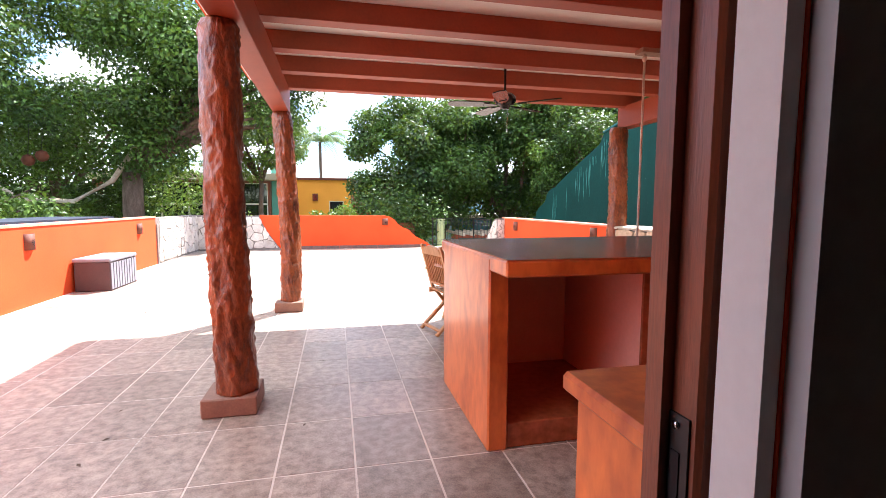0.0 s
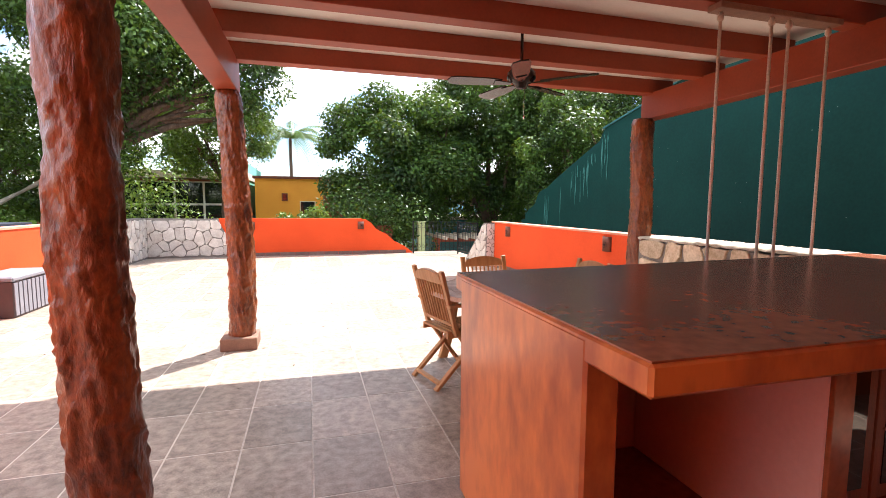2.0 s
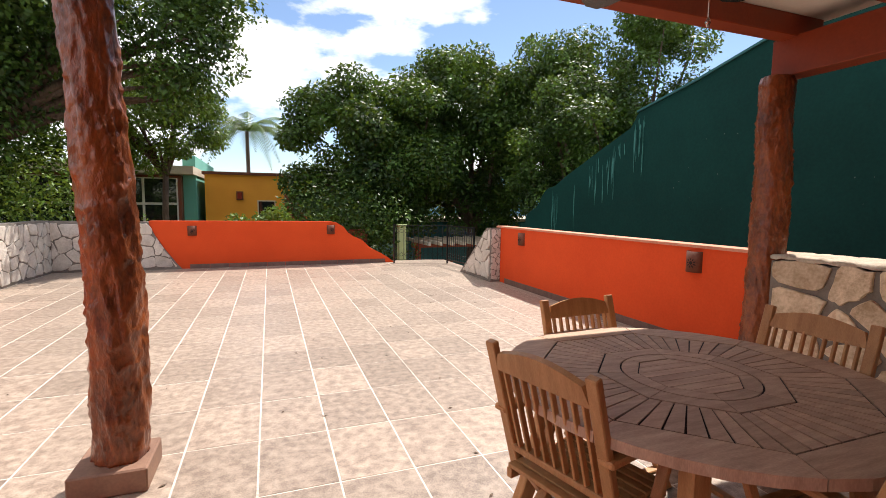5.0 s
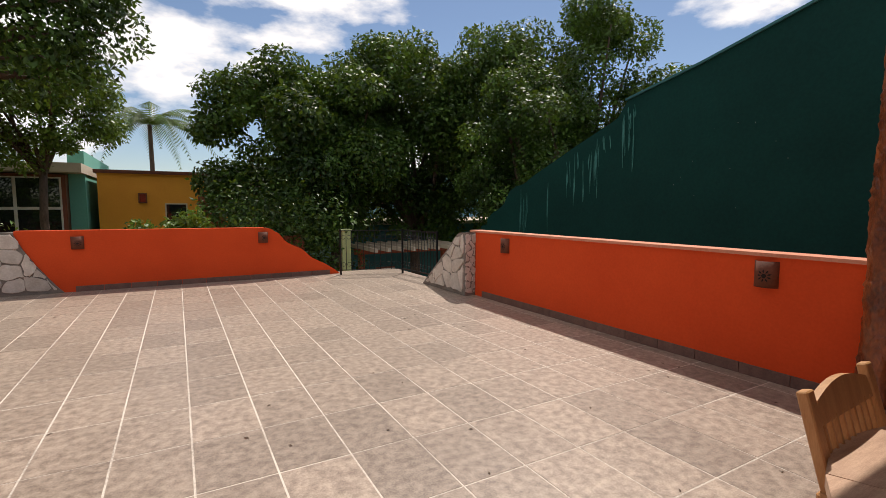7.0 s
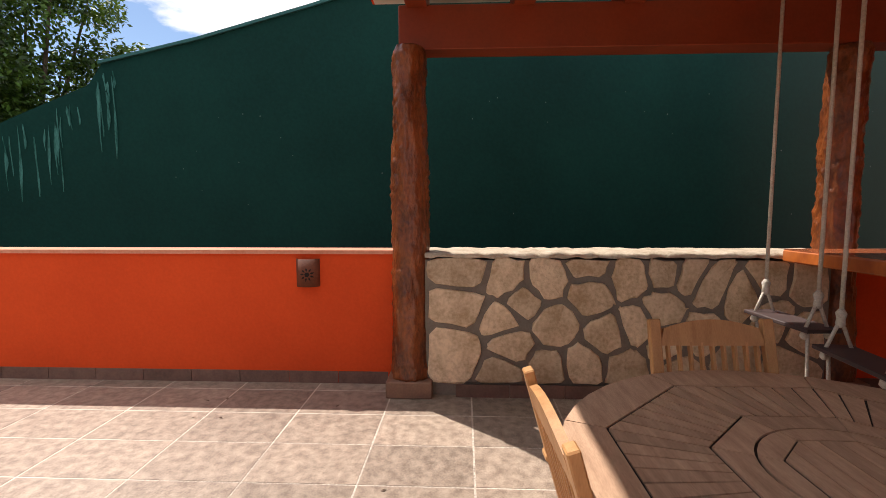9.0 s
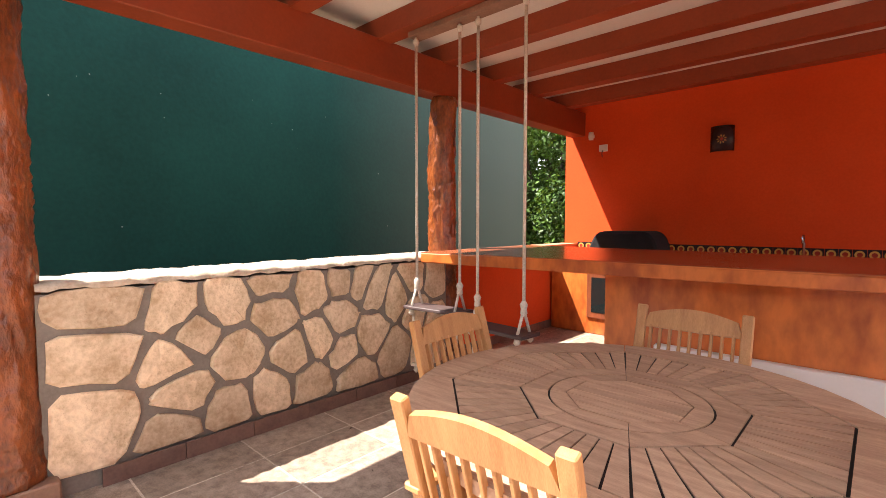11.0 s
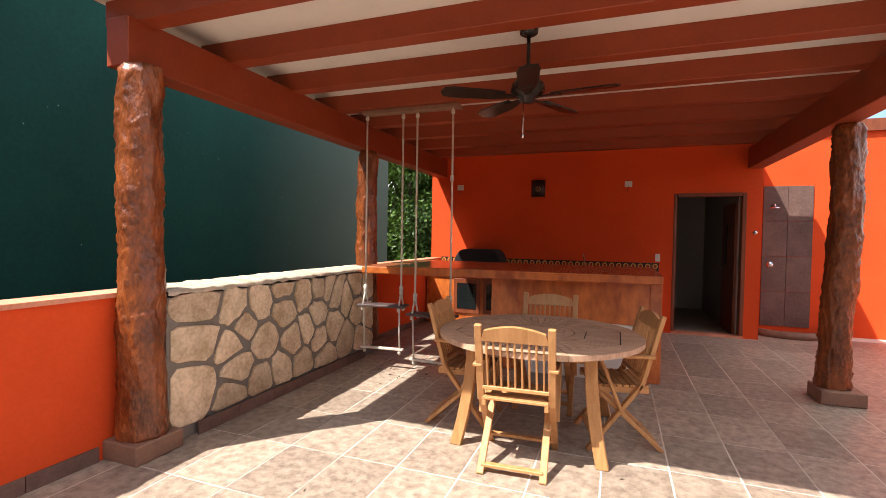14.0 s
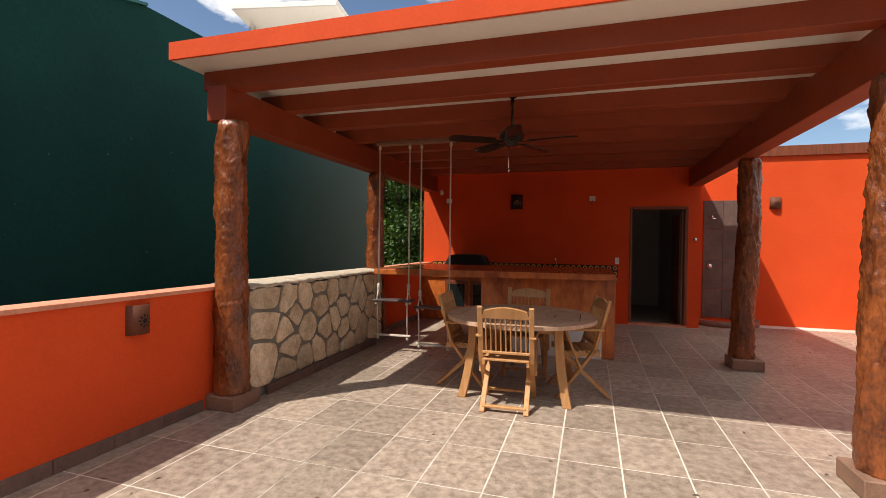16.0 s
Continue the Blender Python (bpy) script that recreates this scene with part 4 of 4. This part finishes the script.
box("roof", -12.4, -3.15, 22.5, 30.2, 2.65, 2.98, "cream", gh, "projecting pale flat roof")
box("wall", -3.70, -3.2, 23.6, 31, -3.2, 3.5, "mint", gh, "mint green side wall")
window(gh, -11.5, -3.85, 0.3, 2.5, 23.2, 6, "white", 2)
bh = thing("blue_house", (0, 0, 0), "pale blue house half hidden by trees", "house")
box("wall", 8.2, 17, 27, 34, -3.2, 3.4, "blue", bh)
box("roof", 8.0, 17.2, 26.8, 34.2, 3.4, 3.6, "cream", bh)
window(bh, 9.4, 10.4, 1.4, 2.6, 27, 2, "wood")
window(bh, 12.0, 13.2, 1.4, 2.6, 27, 2)
tw = thing("teal_house", (0, 0, 0), "low teal rendered building behind the railing", "house")
box("wall", 5.2, 20, 19, 25, -3.2, 0.75, "teal", tw)
box("roof", 5.1, 20.1, 18.9, 25.1, 0.75, 0.88, "cream", tw)
box("door", 6.4, 7.2, 18.96, 19, -3.2, -0.9, "wood", tw)
gp = thing("timber_pergola", (0, 0, 0), "rust-brown timber pergola below the terrace", "pergola")
for x in (4.4, 7.2):
    beam_between("post", (x, 15.0, -3.2), (x, 15.0, 0.05), 0.16, 0.16, "girder", gp)
box("beam", 4.2, 7.5, 14.9, 15.1, 0.05, 0.22, "girder", gp)
for k in range(9):
    box("rafter", 4.3 + 0.38 * k, 4.38 + 0.38 * k, 13.6, 16.4, 0.22, 0.32, "cream", gp)
pp = thing("garden_pillar", (3.35, 13.2, -3.2), "pale yellow-green rendered pillar beyond the railing", "pillar")
box("shaft", -0.11, 0.11, -0.11, 0.11, 0, 4.05, "lime", pp, "", 0.01)
box("cap", -0.13, 0.13, -0.13, 0.13, 4.05, 4.09, "lime", pp)
structure(box("garden_wall", -9.0, 2.5, 13.9, 14.1, -3.2, 0.72, "wood"), "brown garden wall beyond the terrace", "wall")
structure(box("garden_wall_far", -4.0, -1.2, 17.0, 17.2, -3.2, 0.8, "cream"), "cream garden wall", "wall")


# ---- trees ----
def leaf_mesh(name, centres, radii, count, size, material, parent, seed, droop=0.3):
    """Many small folded leaves in clumps."""
    g = np.random.default_rng(seed)
    centres, radii = np.array(centres), np.array(radii)
    pick = g.choice(len(centres), count, p=radii ** 2 / (radii ** 2).sum())
    d = g.normal(size=(count, 3))
    d /= np.linalg.norm(d, axis=1)[:, None]
    pos = centres[pick] + d * (radii[pick] * (0.35 + 0.65 * g.random(count) ** 0.5))[:, None] * np.array([1.1, 1.1, 0.8])
    face = d * 0.75 + g.normal(size=(count, 3)) * 0.60
    face[:, 2] += 0.45
    face /= np.linalg.norm(face, axis=1)[:, None]
    way = d * 0.4 + g.normal(size=(count, 3)) * 0.7
    way[:, 2] -= droop
    side = np.cross(way, face)
    side /= np.linalg.norm(side, axis=1)[:, None]
    way = np.cross(face, side)
    up = face
    ln = (size * (0.6 + 0.8 * g.random(count)))[:, None]
    v = np.empty((count, 4, 3))
    v[:, 0] = pos
    v[:, 1] = pos + way * ln * 0.5 + side * ln * 0.26 + up * ln * 0.08
    v[:, 2] = pos + way * ln
    v[:, 3] = pos + way * ln * 0.5 - side * ln * 0.26 + up * ln * 0.08
    me = bpy.data.meshes.new(name)
    me.vertices.add(count * 4)
    me.vertices.foreach_set("co", v.reshape(-1))
    base = np.arange(count)[:, None] * 4
    tri = np.concatenate([base + np.array([0, 1, 2]), base + np.array([0, 2, 3])], axis=1).reshape(-1)
    me.loops.add(len(tri))
    me.loops.foreach_set("vertex_index", tri)
    me.polygons.add(count * 2)
    me.polygons.foreach_set("loop_start", np.arange(count * 2) * 3)
    me.update(calc_edges=True)
    me.materials.append(M[material])
    ob = new(name, me)
    ob.parent = parent
    return ob


def tree(x, y, base, fork, crown, spread, clumps, leaves, size, seed, material="leaf", trunk_r=0.2, label="broad-leaved tree with a dense dark crown", lobes=()):
    """crown: centre; spread: half sizes of the crown."""
    o = thing("tree", (x, y, base), label, "tree", "garden trees")
    rr = random.Random(seed)
    c0 = Vector(crown) - Vector((x, y, base))
    f = Vector((0.2 * rr.uniform(-1, 1), 0.2 * rr.uniform(-1, 1), fork - base))
    tube("trunk", [(0, 0, 0), (f.x * 0.2 + 0.08, f.y * 0.3, f.z * 0.4), (f.x * 0.8 - 0.05, f.y * 0.7, f.z * 0.75), tuple(f)], trunk_r, "bark", o, "", 12, trunk_r * 0.8)
    cs, rs = [], []
    for k in range(clumps):
        while True:
            p = Vector((rr.uniform(-1, 1), rr.uniform(-1, 1), rr.uniform(-1, 1)))
            if 0.35 < p.length < 1.0:
                break
        if lobes and k % 3 == 0:
            lc, lr = lobes[(k // 3) % len(lobes)]
            q = Vector(lc) - Vector((x, y, base)) + p * lr
        else:
            q = c0 + Vector((p.x * spread[0], p.y * spread[1], p.z * spread[2]))
        cs.append(tuple(q))
        rs.append(rr.uniform(0.35, 0.95) * (sum(spread) / 9.0) ** 0.5)
    for k in range(0, clumps, max(1, clumps // 14)):
        e = Vector(cs[k])
        m = f.lerp(e, 0.5) + Vector((rr.uniform(-0.4, 0.4), rr.uniform(-0.4, 0.4), 0.35))
        tube("limb", [f - Vector((0, 0, 0.2)), f.lerp(m, 0.5) + Vector((rr.uniform(-0.2, 0.2), rr.uniform(-0.2, 0.2), 0.1)), m, m.lerp(e, 0.5) + Vector((0, 0, rr.uniform(-0.2, 0.2))), e], trunk_r * 0.5, "bark", o, "", 7, 0.02)
    leaf_mesh("crown", cs, rs, int(leaves * 2.0), size * 0.74, material, o, seed)
    return o


tree(-6.7, 14.0, -3.2, 2.6, (-8.2, 13.6, 5.6), (4.6, 3.4, 3.3), 210, 42000, 0.19, 21, "leaf", 0.36, "large spreading tree with thick crooked trunk and limbs", (((-2.7, 14.0, 5.4), 1.7), ((-4.6, 13.4, 6.4), 2.1), ((-10.5, 12.0, 3.8), 2.2), ((-7.0, 14.5, 8.2), 2.2), ((-1.7, 14.6, 7.0), 1.3)))
tree(4.2, 17.5, -3.2, 0.3, (3.6, 17.3, 3.2), (3.4, 2.4, 3.0), 110, 27000, 0.22, 22)
tree(7.6, 18.0, -3.2, 0.4, (7.4, 18.0, 3.9), (3.3, 2.6, 3.7), 110, 26000, 0.22, 23)
tree(11.2, 17.0, -3.2, 0.6, (11.2, 17.2, 4.5), (3.6, 2.6, 4.0), 110, 26000, 0.22, 24)
tree(13.4, 14.6, -3.2, 1.5, (13.4, 14.6, 5.0), (3.4, 2.6, 3.9), 100, 24000, 0.20, 25)
tree(9.5, 13.2, -3.2, 1.2, (9.5, 13.6, 3.2), (2.3, 1.8, 2.5), 70, 17000, 0.17, 28)
tree(-3.7, 19.5, -3.2, 2.5, (-4.3, 19.4, 4.6), (2.5, 1.8, 2.1), 60, 14000, 0.18, 26, "leaf_light", 0.12, "slender tree with lighter leaves")
tree(-11.5, 19.0, -3.2, 1.5, (-11, 19, 3.4), (4.5, 2.5, 3.0), 80, 16000, 0.22, 27)
tree(7.4, -8.2, -3.2, 0.0, (7.4, -7.8, 2.3), (2.6, 2.2, 3.8), 120, 44000, 0.16, 29, "leaf", 0.18, "tree with small glossy leaves beside the house")
tree(10.4, -12.0, -3.2, 0.0, (9.8, -11.6, 2.6), (3.6, 2.0, 4.4), 120, 30000, 0.19, 33, "leaf", 0.2, "dense dark tree behind the house")
tree(-9.5, 9.0, -3.2, -0.5, (-9.0, 8.8, 1.0), (2.4, 3.4, 1.2), 60, 12000, 0.16, 31, "leaf_light", 0.12, "low leafy tree beyond the parapet")


def bush(x, y, base, r, leaves, seed, label, material="leaf_light"):
    o = thing("bush", (x, y, base), label, "bush", "garden bushes")
    rr = random.Random(seed)
    tube("stem", [(0, 0, 0), (0.03, 0, r[2])], 0.03, "bark", o, "", 6)
    cs = [(rr.uniform(-1, 1) * r[0], rr.uniform(-1, 1) * r[1], r[2] * (0.6 + rr.uniform(-0.5, 0.9))) for k in range(18)]
    leaf_mesh("crown", cs, [0.3 * max(r)] * 18, leaves * 2, 0.115, material, o, seed, 0.0)


bush(-0.45, 13.5, 0.0, (0.75, 0.4, 0.9), 1500, 41, "bright green flowering bush above the parapet")
bush(2.3, 14.4, -3.2, (1.0, 0.8, 3.4), 3500, 42, "tall dark shrub behind the railing", "leaf")
bush(1.9, 14.8, -3.2, (1.0, 0.8, 3.2), 3500, 43, "tall dark shrub behind the railing", "leaf")
bush(-5.2, 15.5, -3.2, (1.0, 0.8, 4.0), 3500, 44, "light green shrub beside the big tree")
structure(mesh_ob("backdrop", [(60 * math.cos(a * math.pi / 24), 60 * math.sin(a * math.pi / 24), z) for z in (-3.2, 2.2) for a in range(49)], [(k, k + 1, 50 + k, 49 + k) for k in range(48)], "leaf"), "distant line of green trees", "backdrop")

palm = thing("palm", (-1.4, 31.5, -3.2), "feathery palm behind the ochre house", "palm")
tube("trunk", [(0, 0, 0), (0.1, 0, 4.6), (0.05, 0, 9.0)], 0.16, "bark", palm, "", 9, 0.1)
for k in range(26):
    a, up = 2 * math.pi * k / 26 + 0.2 * (k % 3), 0.5 + 0.5 * (k % 4) / 3
    ver, fac = [], []
    ln = 3.6
    pts = [Vector((math.cos(a) * ln * t, math.sin(a) * ln * t, 9.0 + ln * (up * t - 1.05 * t * t))) for t in [q / 28 for q in range(29)]]
    for q in range(1, 29):
        d = (pts[q] - pts[q - 1]).normalized()
        sd = d.cross(Vector((0, 0, 1))).normalized()
        for sg in (-1, 1):
            l2 = 0.55 * math.sin(math.pi * (q / 28) ** 0.7) + 0.12
            b = len(ver)
            tip = pts[q] + (sd * sg * 0.8 + d * 0.5 - Vector((0, 0, 0.45))) * l2
            ver += [pts[q] - d * 0.05, pts[q] + d * 0.05, tip]
            fac.append((b, b + 1, b + 2))
    mesh_ob("frond", ver, fac, "leaf", palm)

vine = thing("bare_branch", (-6.9, 13.6, 2.3), "long bare grey branch drooping from the big tree", "branch")
tube("limb", [(0.3, 0.2, 0.9), (-0.3, -0.1, -0.2), (-1.3, -0.3, -0.85), (-2.6, -0.5, -0.8), (-4.0, -0.7, 0.3), (-5.5, -0.8, 1.2)], 0.09, "captop", vine, "", 8, 0.05)
for px, pz in ((-8.6, 2.75), (-8.95, 2.62), (-10.3, 2.5)):
    gl = thing("wicker_globe", (px, 12.6, pz), "brown wicker globe lamp hanging in the tree", "lamp", "hanging globes")
    lathe("globe", [(0.02, 0.17), (0.12, 0.12), (0.17, 0.0), (0.12, -0.12), (0.02, -0.17)], (0, 0, 0), "clay", gl, "", 14)
    tube("cord", [(0, 0, 0.16), (0.05, 0.1, 1.3)], 0.008, "black", gl, "", 5)

litter = new("leaf_litter")
lr = random.Random(12)
lv, lf = [], []
for k in range(150):
    if k < 60:
        x, y = 2.9 + lr.gauss(0, 0.28), 0.55 + lr.gauss(0, 0.25)
    else:
        x, y = lr.uniform(-4.1, 3.8), lr.uniform(-2.5, 10.5)
    a, w = lr.uniform(0, 6.28), lr.uniform(0.008, 0.018)
    b = len(lv)
    lv += [(x + w * 1.6 * math.cos(a), y + w * 1.6 * math.sin(a), 0.003), (x - w * 0.6 * math.sin(a), y + w * 0.6 * math.cos(a), 0.007), (x - w * 1.6 * math.cos(a), y - w * 1.6 * math.sin(a), 0.003), (x + w * 0.6 * math.sin(a), y - w * 0.6 * math.cos(a), 0.005)]
    lf.append((b, b + 1, b + 2, b + 3))
lit = mesh_ob("dry_leaves", lv, lf, "bark", litter)
tagged(litter, "scattered dry leaves and crumbs on the tiles", "leaves", kind="stuff")

# ---- skirting and floor tiles ----
base_e = new("baseboard")
structure(base_e, "dark brown skirting tiles along the parapets", "baseboard")
sk = box("skirting_tile", 0, 0.012, 0.003, 0.395, 0, 0.095, "skirt", base_e)
sk_mesh = sk.data
runs = [(E_X - 0.012, y, 0) for y in np.arange(3.17, 7.9, 0.398)] + [(E_X - 0.012, y, 0) for y in np.arange(-2.3, -0.6, 0.398)]
for k, (x, y, r_) in enumerate(runs):
    o = sk if k == 0 else new("skirting_tile", sk_mesh)
    o.parent = base_e
    o.matrix_basis = pose(x, y, 0)
for x in np.arange(-1.85, 2.2, 0.398):
    o = new("skirting_tile", sk_mesh)
    o.parent = base_e
    o.matrix_basis = pose(x + 0.398, N_Y - 0.012, 0, 0, 0, 90)
for y in np.arange(0.25, 2.5, 0.398):
    o = new("skirting_tile", sk_mesh)
    o.parent = base_e
    o.matrix_basis = pose(SX - 0.045, y, 0)

TX, TY, GAP = 0.4035, 0.5945, 0.0040
tile_bm = bmesh.new()
add_box(tile_bm, GAP, TX - GAP, GAP, TY - GAP, -0.006, 0.0)
for v in tile_bm.verts:
    if v.co.z > -0.001:
        v.co.x += 0.002 if v.co.x < 0.2 else -0.002
        v.co.y += 0.002 if v.co.y < 0.3 else -0.002
first = part("floor_tile", tile_bm, "tile", floor)
tile_data = first.data
tr = random.Random(3)
far_v, far_f = [], []
count = 0
for j in range(-11, 16):
    for i in range(-12, 10):
        x, y = 0.13 + i * TX, 2.52 + j * TY
        if y + TY / 2 < S_Y and x > -1.2 or y < -3.8 or x < W_X - 0.3:
            continue
        dz = tr.uniform(-0.0006, 0.0006)
        if y < 5.3 and x > -3.0 and count < 300:
            o = first if count == 0 else new("floor_tile", tile_data)
            o.parent = floor
            o.matrix_basis = pose(x, y, dz)
            count += 1
        else:
            b = len(far_v)
            far_v += [(v.co.x + x, v.co.y + y, v.co.z + dz) for v in tile_data.vertices]
            far_f += [tuple(b + q for q in f.vertices) for f in tile_data.polygons]
far = mesh_ob("floor_tile_field", far_v, far_f, "tile_far", floor)
tagged(far, "rows of brown stone-look tiles", kind="stuff")
